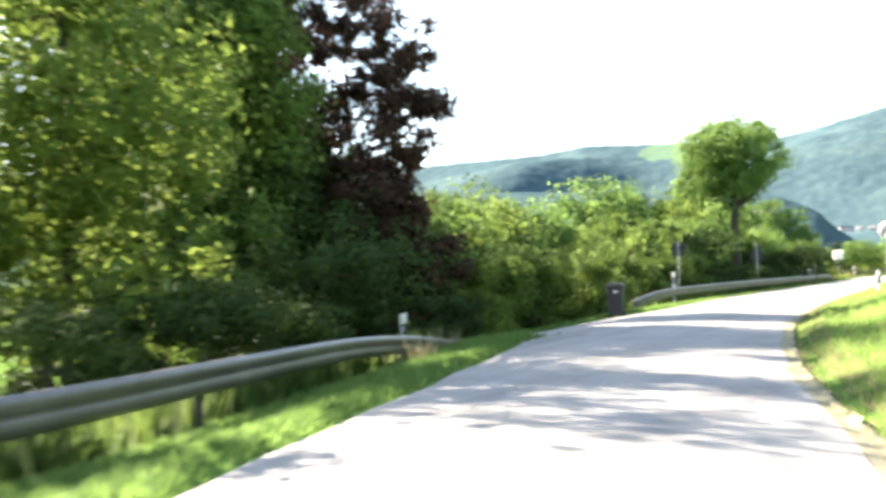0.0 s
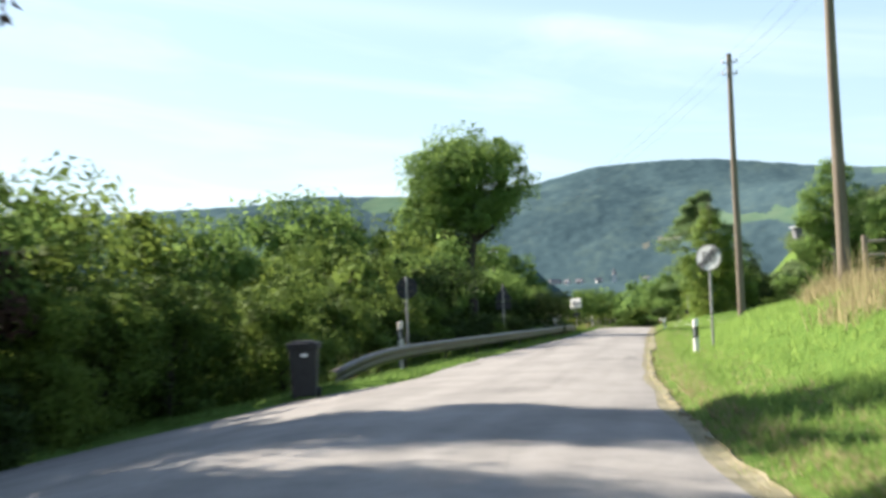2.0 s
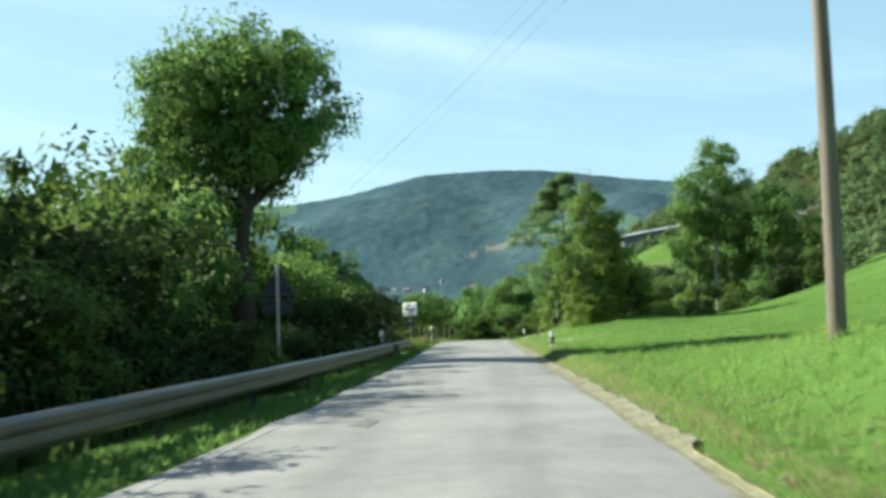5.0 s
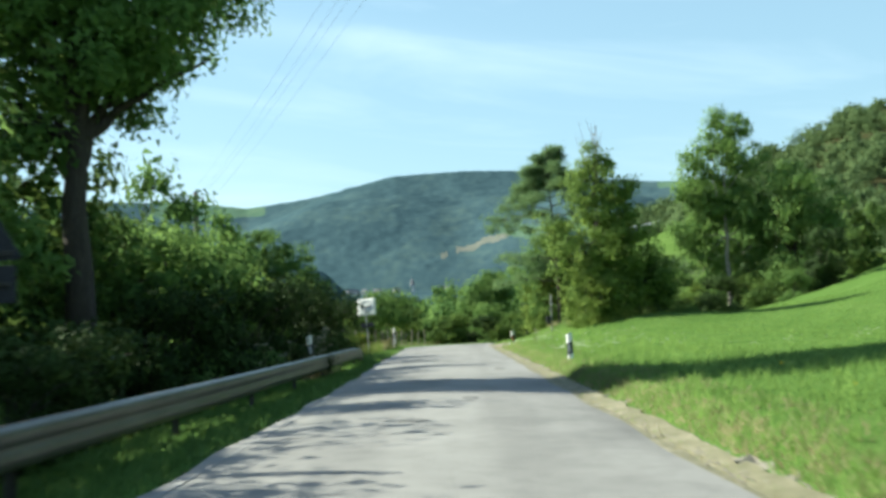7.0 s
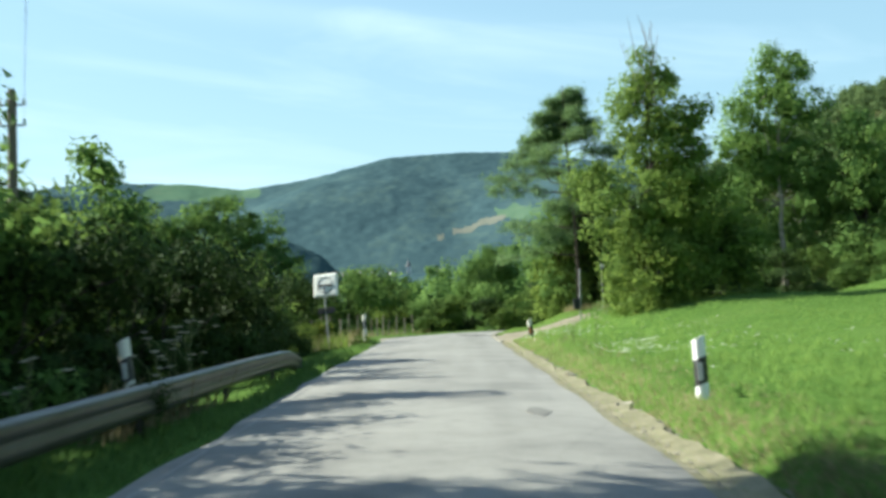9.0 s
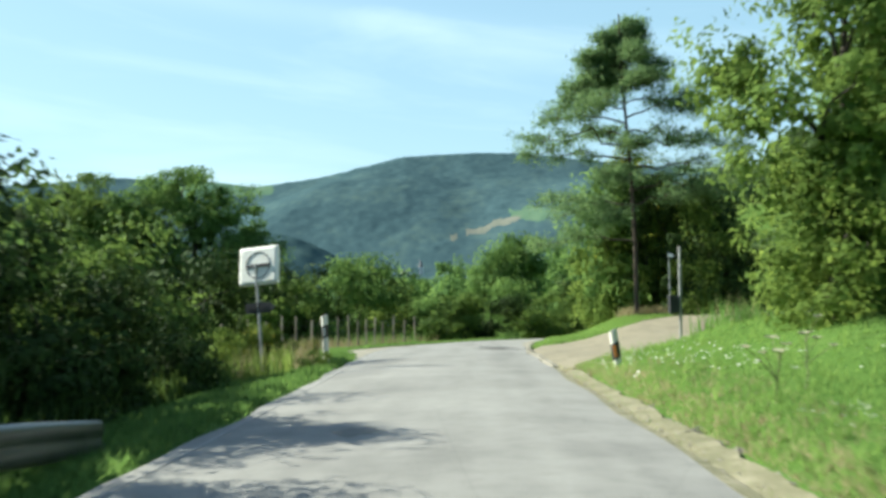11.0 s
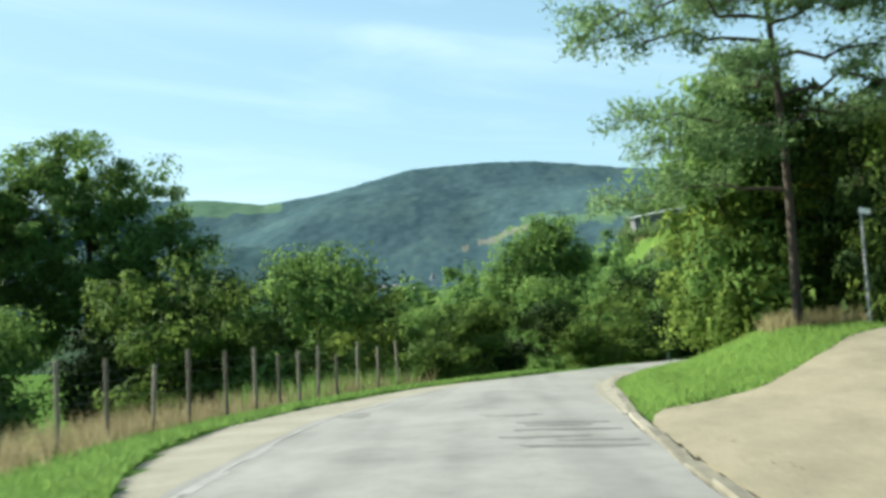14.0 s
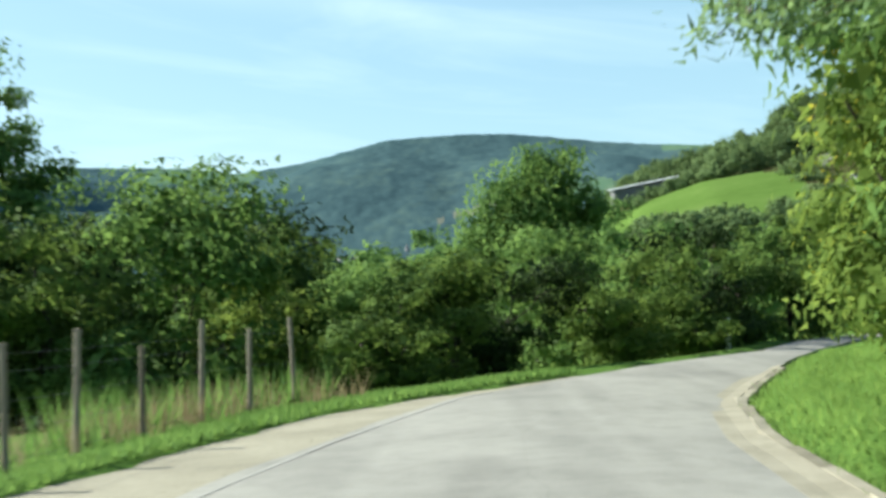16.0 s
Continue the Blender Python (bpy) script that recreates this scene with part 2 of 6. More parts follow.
M_CREAM = surface("cream_plastic", [(0.66, 0.65, 0.56), (0.76, 0.75, 0.68), (0.80, 0.79, 0.73)], 2.5, 20, 0.5, 0.05)
M_BLACK = surface("black_plastic", [(0.012, 0.012, 0.013), (0.022, 0.022, 0.024), (0.035, 0.035, 0.036)], 3, 25, 0.5, 0.05)
M_BIN = surface("dark_grey_plastic", [(0.010, 0.011, 0.013), (0.018, 0.020, 0.022), (0.026, 0.028, 0.031)], 3, 25, 0.62, 0.05)
M_GREY = surface("sign_grey", [(0.10, 0.10, 0.10), (0.14, 0.14, 0.14), (0.17, 0.17, 0.17)], 3, 30, 0.6, 0.02)
M_PALEGREY = surface("faded_sign_grey", [(0.20, 0.20, 0.20), (0.25, 0.25, 0.25), (0.30, 0.30, 0.30)], 3, 30, 0.6, 0.02)
M_REFLECT = surface("grey_reflector", [(0.35, 0.35, 0.35), (0.5, 0.5, 0.5), (0.58, 0.58, 0.58)], 30, 90, 0.25, 0.1)
M_ORANGE = surface("orange_reflector", [(0.5, 0.13, 0.02), (0.65, 0.2, 0.03), (0.7, 0.25, 0.05)], 20, 90, 0.3, 0.1)
M_SLATE = surface("dark_roofing", [(0.09, 0.10, 0.11), (0.13, 0.135, 0.145), (0.17, 0.17, 0.18)], 0.3, 2, 0.8, 0.0)
M_RENDERED = surface("pale_house_render", [(0.44, 0.44, 0.43), (0.54, 0.54, 0.52), (0.6, 0.6, 0.59)], 0.2, 1, 0.9, 0.0)
M_ROOFSHEET = surface("pale_roof_sheet", [(0.30, 0.32, 0.33), (0.38, 0.40, 0.41), (0.45, 0.47, 0.48)], 0.2, 1, 0.6, 0.0)
M_GLASS_DARK = surface("dark_window", [(0.02, 0.025, 0.03), (0.03, 0.035, 0.04), (0.04, 0.045, 0.05)], 1, 5, 0.15, 0.0)

L_HEDGE = leafage("hedge_leaves", (0.038, 0.076, 0.019), (0.126, 0.200, 0.046), 0.34)
# Leaves of the hillside woods carry some bluish haze in their tint.
L_FARWOOD = leafage("hazed_hillside_leaves", (0.042, 0.080, 0.032), (0.124, 0.184, 0.070), 0.3)
# Deep shade of hedge fronts and thickets is put into this leaf colour.
L_SHADED = leafage("shade_darkened_leaves", (0.014, 0.029, 0.009), (0.046, 0.080, 0.021), 0.10)
L_BRIGHT = leafage("light_leaves", (0.072, 0.122, 0.024), (0.162, 0.238, 0.054), 0.50)
L_ASH = leafage("ash_leaves", (0.050, 0.110, 0.029), (0.148, 0.250, 0.068), 0.46)
L_MAPLE = leafage("maple_leaves", (0.060, 0.114, 0.026), (0.158, 0.240, 0.055), 0.42)
L_COPPER = leafage("purple_leaves", (0.030, 0.018, 0.014), (0.088, 0.052, 0.036), 0.25)
L_YELLOW = leafage("yellowing_leaves", (0.040, 0.078, 0.016), (0.115, 0.175, 0.030), odd=(0.40, 0.36, 0.03))
L_PINE = leafage("pine_needles", (0.075, 0.140, 0.058), (0.185, 0.285, 0.118), 0.45)
L_GRASS = leafage("grass_blades", (0.072, 0.158, 0.036), (0.124, 0.222, 0.057), 0.5, patchy=0.5)
# Brighter copy of the grass tint: sunlight lost between blades is added in colour.
L_BANK = leafage("sunlit_meadow_blades", (0.105, 0.200, 0.046), (0.160, 0.270, 0.068), 0.5, patchy=0.5)
L_DRY = leafage("dry_grass_blades", (0.175, 0.165, 0.080), (0.32, 0.285, 0.155), 0.3)
L_STRAW = leafage("brown_grass_blades", (0.105, 0.098, 0.045), (0.235, 0.200, 0.110), 0.3)
L_FLOWER = leafage("white_flower_heads", (0.55, 0.55, 0.48), (0.75, 0.75, 0.7), 0.3)
L_YFLOWER = leafage("yellow_flower_heads", (0.5, 0.4, 0.03), (0.7, 0.55, 0.05), 0.3)


# ---- mesh helpers ----
def mesh_of(name, verts, faces, mat, smooth=False):
    """A mesh from arrays: verts n x 3, faces m x k, all with k corners."""
    verts, faces = np.asarray(verts, dtype=np.float32), np.asarray(faces, dtype=np.int32)
    me = bpy.data.meshes.new(name)
    k = faces.shape[1]
    me.vertices.add(len(verts))
    me.vertices.foreach_set("co", verts.ravel())
    me.loops.add(faces.size)
    me.loops.foreach_set("vertex_index", faces.ravel())
    me.polygons.add(len(faces))
    me.polygons.foreach_set("loop_start", np.arange(0, faces.size, k, dtype=np.int32))
    me.polygons.foreach_set("loop_total", np.full(len(faces), k, dtype=np.int32))
    if smooth:
        me.polygons.foreach_set("use_smooth", np.ones(len(faces), dtype=bool))
    for m in (mat if isinstance(mat, (list, tuple)) else [mat]):
        me.materials.append(m)
    me.update(calc_edges=True)
    return me


def softened(me, normals):
    """Lets leaves or blades take the light of the mass that they belong to."""
    normals = normals / (np.linalg.norm(normals, axis=1)[:, None] + 1e-9)
    me.normals_split_custom_set_from_vertices(normals.tolist())
    return me


def part(name, data, mat, parent, label="", at=None):
    """Links a bmesh or mesh as one mesh object under parent."""
    if isinstance(data, bmesh.types.BMesh):
        me = bpy.data.meshes.new(name)
        data.to_mesh(me)
        data.free()
        me.materials.append(mat)
    else:
        me = data
    ob = new(name, me)
    if parent is not None:
        ob.parent = parent
    if at is not None:
        ob.matrix_basis = at
    if label:
        ob["label"] = label
    return ob


def box(sx, sy, sz, at=(0, 0, 0), bevel=0.0, bm=None, turn=None):
    bm = bm or bmesh.new()
    res = bmesh.ops.create_cube(bm, size=1.0)
    m = Matrix.Translation(at) @ (turn or Matrix()) @ Matrix.Diagonal((sx, sy, sz, 1))
    bmesh.ops.transform(bm, matrix=m, verts=res["verts"])
    if bevel:
        edges = list({e for v in res["verts"] for e in v.link_edges})
        bmesh.ops.bevel(bm, geom=edges, offset=bevel, segments=2, affect="EDGES", profile=0.5)
    return bm


def rod(r1, r2, p, q, sides=12, bm=None):
    bm = bm or bmesh.new()
    p, q = Vector(p), Vector(q)
    res = bmesh.ops.create_cone(bm, cap_ends=True, segments=sides, radius1=r1, radius2=r2, depth=(q - p).length)
    m = Matrix.Translation((p + q) / 2) @ (q - p).to_track_quat("Z", "Y").to_matrix().to_4x4()
    bmesh.ops.transform(bm, matrix=m, verts=res["verts"])
    return bm


def tubes(paths, sides=7):
    """One vertex and face array for many tapered tubes; a path is a list of (point, radius)."""
    vs, fs, base = [], [], 0
    ang = np.linspace(0, 2 * np.pi, sides, endpoint=False)
    for path in paths:
        pts = np.array([p for p, _ in path], dtype=float)
        rad = np.array([r for _, r in path], dtype=float)
        tan = np.gradient(pts, axis=0)
        tan /= np.linalg.norm(tan, axis=1)[:, None] + 1e-9
        ref = np.where(np.abs(tan[:, 2:3]) > 0.9, np.array([[1.0, 0, 0]]), np.array([[0, 0, 1.0]]))
        u = np.cross(tan, ref)
        u /= np.linalg.norm(u, axis=1)[:, None] + 1e-9
        v = np.cross(tan, u)
        ring = pts[:, None, :] + rad[:, None, None] * (np.cos(ang)[None, :, None] * u[:, None, :] + np.sin(ang)[None, :, None] * v[:, None, :])
        vs.append(ring.reshape(-1, 3))
        n = len(pts)
        i, j = np.meshgrid(np.arange(n - 1), np.arange(sides), indexing="ij")
        a = base + i * sides + j
        b = base + i * sides + (j + 1) % sides
        fs.append(np.stack([a, b, b + sides, a + sides], axis=-1).reshape(-1, 4))
        base += n * sides
    return np.concatenate(vs), np.concatenate(fs)


def leaf_quads(pos, size, rng, droop=0.3, slim=0.55, out=None):
    """Small pointed leaves at the positions; they face outwards from their clump, each turned a little at random."""
    n = len(pos)
    d = rng.normal(size=(n, 3))
    d[:, 2] -= droop
    face = rng.normal(size=(n, 3))
    if out is not None:
        face = face * 0.45 + out + np.array([0, 0, 0.35])
        face /= np.linalg.norm(face, axis=1)[:, None] + 1e-9
        d -= face * np.sum(d * face, axis=1)[:, None]
    d /= np.linalg.norm(d, axis=1)[:, None] + 1e-9
    s = np.cross(d, face)
    s /= np.linalg.norm(s, axis=1)[:, None] + 1e-9
    ln = (size * rng.uniform(0.6, 1.3, n))[:, None]
    w = ln * slim * 0.5
    v = np.stack([pos - s * w, pos + s * w, pos + d * ln], axis=1)
    f = np.arange(3 * n).reshape(n, 3)
    soft = face if out is None else 0.35 * face + 0.8 * out
    return v.reshape(-1, 3), f, np.repeat(soft, 3, axis=0)


def clump_points(rng, blobs, clumps, leaves, spread):
    """Positions of leaves in clumps that sit on and inside the blobs (x, y, z, rx, ry, rz)."""
    b = np.array(blobs, dtype=float)
    weight = (b[:, 3] * b[:, 4] * b[:, 5]) ** (2 / 3)
    which = rng.choice(len(b), size=clumps, p=weight / weight.sum())
    d = rng.normal(size=(clumps, 3))
    d /= np.linalg.norm(d, axis=1)[:, None]
    r = 0.45 + 0.6 * rng.random(clumps) ** 0.6 + 0.16 * (rng.random(clumps) < 0.15)
    c = b[which, :3] + d * r[:, None] * b[which, 3:]
    sizes = spread * rng.uniform(0.5, 1.6, clumps)
    own = rng.integers(0, clumps, leaves)
    off = np.clip(rng.normal(size=(leaves, 3)), -1.35, 1.35) * np.array([1, 1, 0.7])
    heart = b[which, :3][own]
    place = c[own] + off * sizes[own][:, None]
    out = place - heart
    out /= np.linalg.norm(out, axis=1)[:, None] + 1e-9
    lump = off / (np.linalg.norm(off, axis=1)[:, None] + 1e-9)
    return place, c, 0.55 * out + 0.75 * lump


def crown_mesh(name, seed, blobs, clumps, leaves, spread, size, mat, droop=0.3, slim=0.55):
    rng = np.random.default_rng(seed)
    pos, c, out = clump_points(rng, blobs, clumps, leaves, spread)
    v, f, nrm = leaf_quads(pos, size, rng, droop, slim, out)
    inner, _, iout = clump_points(rng, [(*b[:3], b[3] * 0.42, b[4] * 0.42, b[5] * 0.42) for b in blobs], 40, leaves // 30, spread * 0.7)
    v2, f2, nrm2 = leaf_quads(inner, size * 1.6, rng, droop, 0.9, iout)
    me = mesh_of(name, np.concatenate([v, v2]), np.concatenate([f, f2 + len(v)]), mat, True)
    return softened(me, np.concatenate([nrm, nrm2])), c


def branch(p, q, r1, r2, rng, n=6, wob=0.12):
    p, q = np.array(p, float), np.array(q, float)
    ln = np.linalg.norm(q - p)
    out = []
    for i in range(n + 1):
        t = i / n
        k = np.sin(np.pi * t) * wob * ln
        pt = p + (q - p) * t + rng.normal(size=3) * k * 0.35 + np.array([0, 0, k * 0.6])
        out.append((pt, r1 + (r2 - r1) * t))
    return out


def tree(name, label, at, height, blobs, leaf, bark, seed, trunk_r=0.2, clumps=220, leaves=26000, spread=0.32, size=0.17, trunk_top=None, category="tree",
         group="", lean=(0, 0), fork=0.35, twigs=26):
    """A thing: trunk with limbs to every mass of the crown, and a crown of single leaves."""
    rng = np.random.default_rng(seed)
    thing = new(name)
    thing.matrix_basis = Matrix.Translation(at)
    top = trunk_top or height * 0.8
    path = [(np.array([lean[0] * t * t + rng.normal() * 0.03 * height * 0.15, lean[1] * t * t, -0.35 + (top + 0.35) * t]),
             trunk_r * (1.0 - 0.82 * t) * (1.28 if t == 0 else 1)) for t in np.linspace(0, 1, 9)]
    me, c = crown_mesh("crown", seed + 1, blobs, clumps, leaves, spread, size, leaf)
    limbs = [path]
    for b in blobs:
        k = min(8, max(2, int(8 * (fork + (0.9 - fork) * rng.random() * max(0.2, min(1, (b[2] - b[5]) / max(top, 0.1)))))))
        p0, r0 = path[k]
        if b[2] > p0[2] * 0.7:
            limbs.append(branch(p0, b[:3], r0 * 0.6, 0.02, rng))
    for i in rng.choice(len(c), size=min(twigs, len(c)), replace=False):
        j = int(np.argmin([np.linalg.norm(np.array(b[:3]) - c[i]) for b in blobs]))
        limbs.append(branch(blobs[j][:3], c[i], 0.025 * height / 8 + 0.008, 0.006, rng, 4))
    v, f = tubes(limbs, 8)
    part("trunk", mesh_of("trunk", v, f, bark, True), None, thing)
    part("crown", me, None, thing)
    return tagged(thing, label, category, group)


# ---- the lie of the land ----
ROAD_Z = ((-60, 0.85), (0, 0.28), (3.4, 0.20), (7, 0.14), (14, 0.09), (24, 0.06), (40, -0.06), (50, -0.12), (60, -0.20), (70, -0.30), (82, -0.45), (95, -0.53),
          (104, -0.74), (115, -1.02), (125, -1.32), (135, -1.75), (150, -2.5), (200, -5.5))
EDGE_R = ((-60, 12.5), (-20, 4.2), (0, 0.75), (7.3, -0.7), (9.5, -1.3), (13, -2.1), (16.3, -2.7), (20, -3.3), (22, -3.55), (26, -3.9), (32, -4.25), (38, -4.42), (47, -4.6), (55, -4.75),
          (63, -4.9), (72, -5.0), (80, -5.05), (88, -5.2), (95, -5.3), (100.3, -5.3), (105, -5.1), (108, -4.85), (112.8, -4.5), (115.7, -4.0), (118.2, -3.1), (124.3, -0.7), (129.5, 1.7), (138, 6), (158, 19))
EDGE_L = ((-60, 8.2), (-20, 0.3), (0, -3.3), (4.6, -4.1), (8.2, -5.0), (11, -5.65), (14.4, -6.45), (17.2, -7.15), (22, -7.6), (26, -7.9), (30, -8.1), (34.5, -8.45), (41, -8.65), (50, -8.5),
          (60, -8.5), (70, -8.65), (80, -9.0), (88, -9.05), (95.8, -9.15), (100, -9.35), (104, -9.4), (107.3, -9.3), (111.3, -8.6), (113.5, -8.15), (117.9, -7.0), (120.7, -5.3), (123.5, -3.7), (128, -0.4), (137, 3.3), (157, 16))
BANK = ((-60, 0.8), (5, 0.8), (15, 0.95), (25, 1.05), (35, 1.1), (42, 1.0), (48, 0.8), (53, 0.35), (57, 0.08), (62, 0.03), (72, 0.05), (80, 0.14), (91, 0.25), (97, 0.2), (103, 0.25), (107, 0.4), (112, 0.72), (118, 0.8), (125, 0.9), (158, 1.5))


def along(table, y):
    xs, zs = zip(*table)
    return np.interp(y, xs, zs)


def smooth(a, b, v):
    t = np.clip((v - a) / (b - a), 0, 1)
    return t * t * (3 - 2 * t)


def wave(x, y):
    return 0.5 * np.sin(x * 0.9 + 1.3 * np.sin(y * 0.31)) * np.sin(y * 0.7 + 0.8 * np.sin(x * 0.43)) + 0.5 * np.sin(x * 2.3 + y * 0.6) * np.sin(y * 1.9 - x * 0.7)


def ground_z(x, y):
    """Height of the open ground; it passes a little under the road."""
    x, y = np.asarray(x, float), np.asarray(y, float)
    yy = np.clip(y, -60, 160)
    zr = along(ROAD_Z, np.clip(y, -60, 200))
    d = x - along(EDGE_R, yy)
    e = along(EDGE_L, yy) - x
    drive = smooth(-4.5, 0, y - 95 - 0.62 * np.clip(x + 5, 0, 30)) * (1 - smooth(121, 128, y))
    right = (0.10 + 0.07 * smooth(50, 55, y) * (1 - smooth(76, 84, y)) - 0.06 * smooth(33, 37, y) * (1 - smooth(42, 46, y))) * smooth(0.38, 0.75, d) * (1 - smooth(88, 91, y) * (1 - smooth(105, 107, y))) + along(BANK, yy) * smooth(0.9, 3.8, d)
    right = right + (0.075 - 0.055 * drive) * np.clip(d - 2.5, 0, 60) + (0.011 - 0.0095 * drive) * np.clip(d - 8, 0, 16) ** 2 + 0.18 * np.clip(d - 24, 0, 30)
    right = right + 0.12 * smooth(0.4, 1.0, d) * smooth(78, 86, y) * (1 - smooth(91, 92.5, y))
    right = right + 0.45 * np.exp(-((x - 0.8) ** 2 / 10 + (y - 88.2) ** 2 / 7))
    right = right + 0.34 * np.exp(-((x + 2.0) ** 2 / 4 + (y - 92.0) ** 2 / 3.5)) * smooth(0.3, 1.0, d)
    drop = 0.14 * np.clip(e, 0, 4) + smooth(1.6, 5.0, e) * 0.4 + 0.16 * np.clip(e - 4.0, 0, 30)
    drop = drop * (1 - 0.35 * smooth(15, 19, y) * (1 - smooth(32.5, 35.5, y)))
    late = smooth(94, 104, y)
    drop = drop * (1 - late) + late * (0.07 * np.clip(e - 0.3, 0, 40))
    inside = (d < 0.40) & (e < 0.12)
    bumps = 0.035 * wave(x, y) * (smooth(0.3, 1.2, d) + smooth(0.3, 1.2, e))
    near = zr + np.where(d > 0, right, 0) - np.where(e > 0, drop, 0) + bumps - np.where(inside, 0.06, 0.0)
    near += 0.05 * smooth(0.05, 0.5, e) * (1 - smooth(1.4, 3, e))
    r = np.hypot(x + 6, y - 60)
    far = -6.0 + 0.02 * np.clip(r - 150, 0, 1200)
    w = smooth(95, 190, r)
    return near * (1 - w) + far * w


def graded(lo, hi, dense_lo, dense_hi, step, growth):
    mid = list(np.arange(dense_lo, dense_hi, step))
    s, v = step, dense_hi
    while v < hi:
        mid.append(v)
        s *= growth
        v += s
    mid.append(hi)
    s, v, low = step, dense_lo, []
    while v > lo:
        s *= growth
        v -= s
        low.append(max(v, lo))
    return np.array(sorted(set(low)) + mid)


gx = graded(-4000, 4000, -16, 12, 0.3, 1.12)
gy = graded(-4000, 4500, -4, 136, 0.7, 1.12)
X, Y = np.meshgrid(gx, gy, indexing="ij")
Z = ground_z(X, Y)


def within(outline, x, y):
    """Which points lie inside the outline."""
    hit = np.zeros(x.shape, dtype=bool)
    for (x0, y0), (x1, y1) in zip(outline, outline[1:] + outline[:1]):
        cross = ((y0 > y) != (y1 > y)) & (x < (x1 - x0) * (y - y0) / (y1 - y0 + 1e-12) + x0)
        hit ^= cross
    return hit


DRIVE = ((-5.15, 91.2), (-4.0, 93.2), (-1.7, 96.4), (2, 99.5), (8, 104), (18, 109), (18, 122.5), (10, 119), (4, 114.8), (1.0, 112.0), (-0.4, 110.5), (-1.5, 108.5), (-3.1, 106.3), (-4.7, 105.5),
         (-4.95, 104), (-5.05, 99), (-5.1, 95))
BAY = ((-9.1, 95.8), (-9.5, 99), (-10.15, 101.2), (-10.6, 103.5), (-10.75, 107.3), (-10.15, 111.3), (-9.25, 114.3), (-8.6, 116.6), (-7.45, 118.5), (-6.0, 120.4), (-4.8, 122.0), (-5.2, 120.9),
       (-6.95, 117.9), (-8.1, 113.5), (-8.55, 111.3), (-9.25, 107.3), (-9.35, 104), (-9.3, 100))
PULL_IN = ((-7.45, 18.6), (-8.6, 20.4), (-12, 18.5), (-15, 19.5), (-13.2, 22.5), (-13.0, 26), (-12.6, 28.9), (-11.2, 30.5), (-10.75, 31.6), (-10.6, 32.9), (-9.7, 33.1), (-8.95, 32.5), (-8.4, 33.3), (-8.0, 30), (-7.85, 26), (-7.55, 22))
for outline in (DRIVE, BAY, PULL_IN):
    Z = Z - (0.24 if outline is PULL_IN else 0.09) * within(outline, X, Y)
nx, ny = X.shape
ii, jj = np.meshgrid(np.arange(nx - 1), np.arange(ny - 1), indexing="ij")
gf = np.stack([ii * ny + jj, (ii + 1) * ny + jj, (ii + 1) * ny + jj + 1, ii * ny + jj + 1], axis=-1).reshape(-1, 4)
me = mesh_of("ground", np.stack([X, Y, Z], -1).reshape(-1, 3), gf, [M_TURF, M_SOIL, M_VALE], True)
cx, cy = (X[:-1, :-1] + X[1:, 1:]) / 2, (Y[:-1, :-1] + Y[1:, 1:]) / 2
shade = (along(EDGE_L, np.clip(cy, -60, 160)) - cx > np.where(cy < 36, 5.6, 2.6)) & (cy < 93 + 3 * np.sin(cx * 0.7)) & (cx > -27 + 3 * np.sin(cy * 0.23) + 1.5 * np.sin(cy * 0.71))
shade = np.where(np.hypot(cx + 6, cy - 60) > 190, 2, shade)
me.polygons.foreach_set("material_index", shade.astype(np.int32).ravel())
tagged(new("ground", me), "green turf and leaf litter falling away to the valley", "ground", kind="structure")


def strip(name, rows, mat, skirt=0.25):
    """A closed slab from rows of cross-section points (each row runs from one side to the other)."""
    v = np.array(rows, dtype=float)
    n, k, _ = v.shape
    low = v.copy()
    low[:, :, 2] -= skirt
    bm = bmesh.new()
    top = [[bm.verts.new(p) for p in row] for row in v]
    bot = [[bm.verts.new(p) for p in row] for row in low[:, (0, -1), :]]
    for i in range(n - 1):
        for j in range(k - 1):
            bm.faces.new((top[i][j], top[i][j + 1], top[i + 1][j + 1], top[i + 1][j]))
        bm.faces.new((top[i][0], top[i + 1][0], bot[i + 1][0], bot[i][0]))
        bm.faces.new((top[i + 1][k - 1], top[i][k - 1], bot[i][1], bot[i + 1][1]))
    bmesh.ops.recalc_face_normals(bm, faces=bm.faces)
    m = bpy.data.meshes.new(name)
    bm.to_mesh(m)
    bm.free()
    m.materials.append(mat)
    if m.polygons[0].normal.z < 0:
        m.flip_normals()
    return m


ys = np.concatenate([np.arange(-50, 0, 2.5), np.arange(0, 135, 0.5), np.arange(135, 160, 2.0)])
rows = []
for y in ys:
    l, r = float(along(EDGE_L, y)), float(along(EDGE_R, y))
    l += 0.05 * math.sin(y * 1.7) * math.sin(y * 0.43)
    r += 0.03 * math.sin(y * 1.3 + 2)
    z = float(along(ROAD_Z, y))
    rows.append([(l + (r - l) * t, y, z + 0.05 * (1 - (2 * t - 1) ** 2)) for t in np.linspace(0, 1, 9)])
road = tagged(new("road", strip("road", rows, M_ASPHALT)), "narrow grey asphalt road with patches and worn edges", "road", kind="structure")


def road_z(x, y):
    l, r = float(along(EDGE_L, y)), float(along(EDGE_R, y))
    t = min(1.0, max(0.0, (x - l) / (r - l)))
    return float(along(ROAD_Z, y)) + 0.05 * (1 - (2 * t - 1) ** 2)


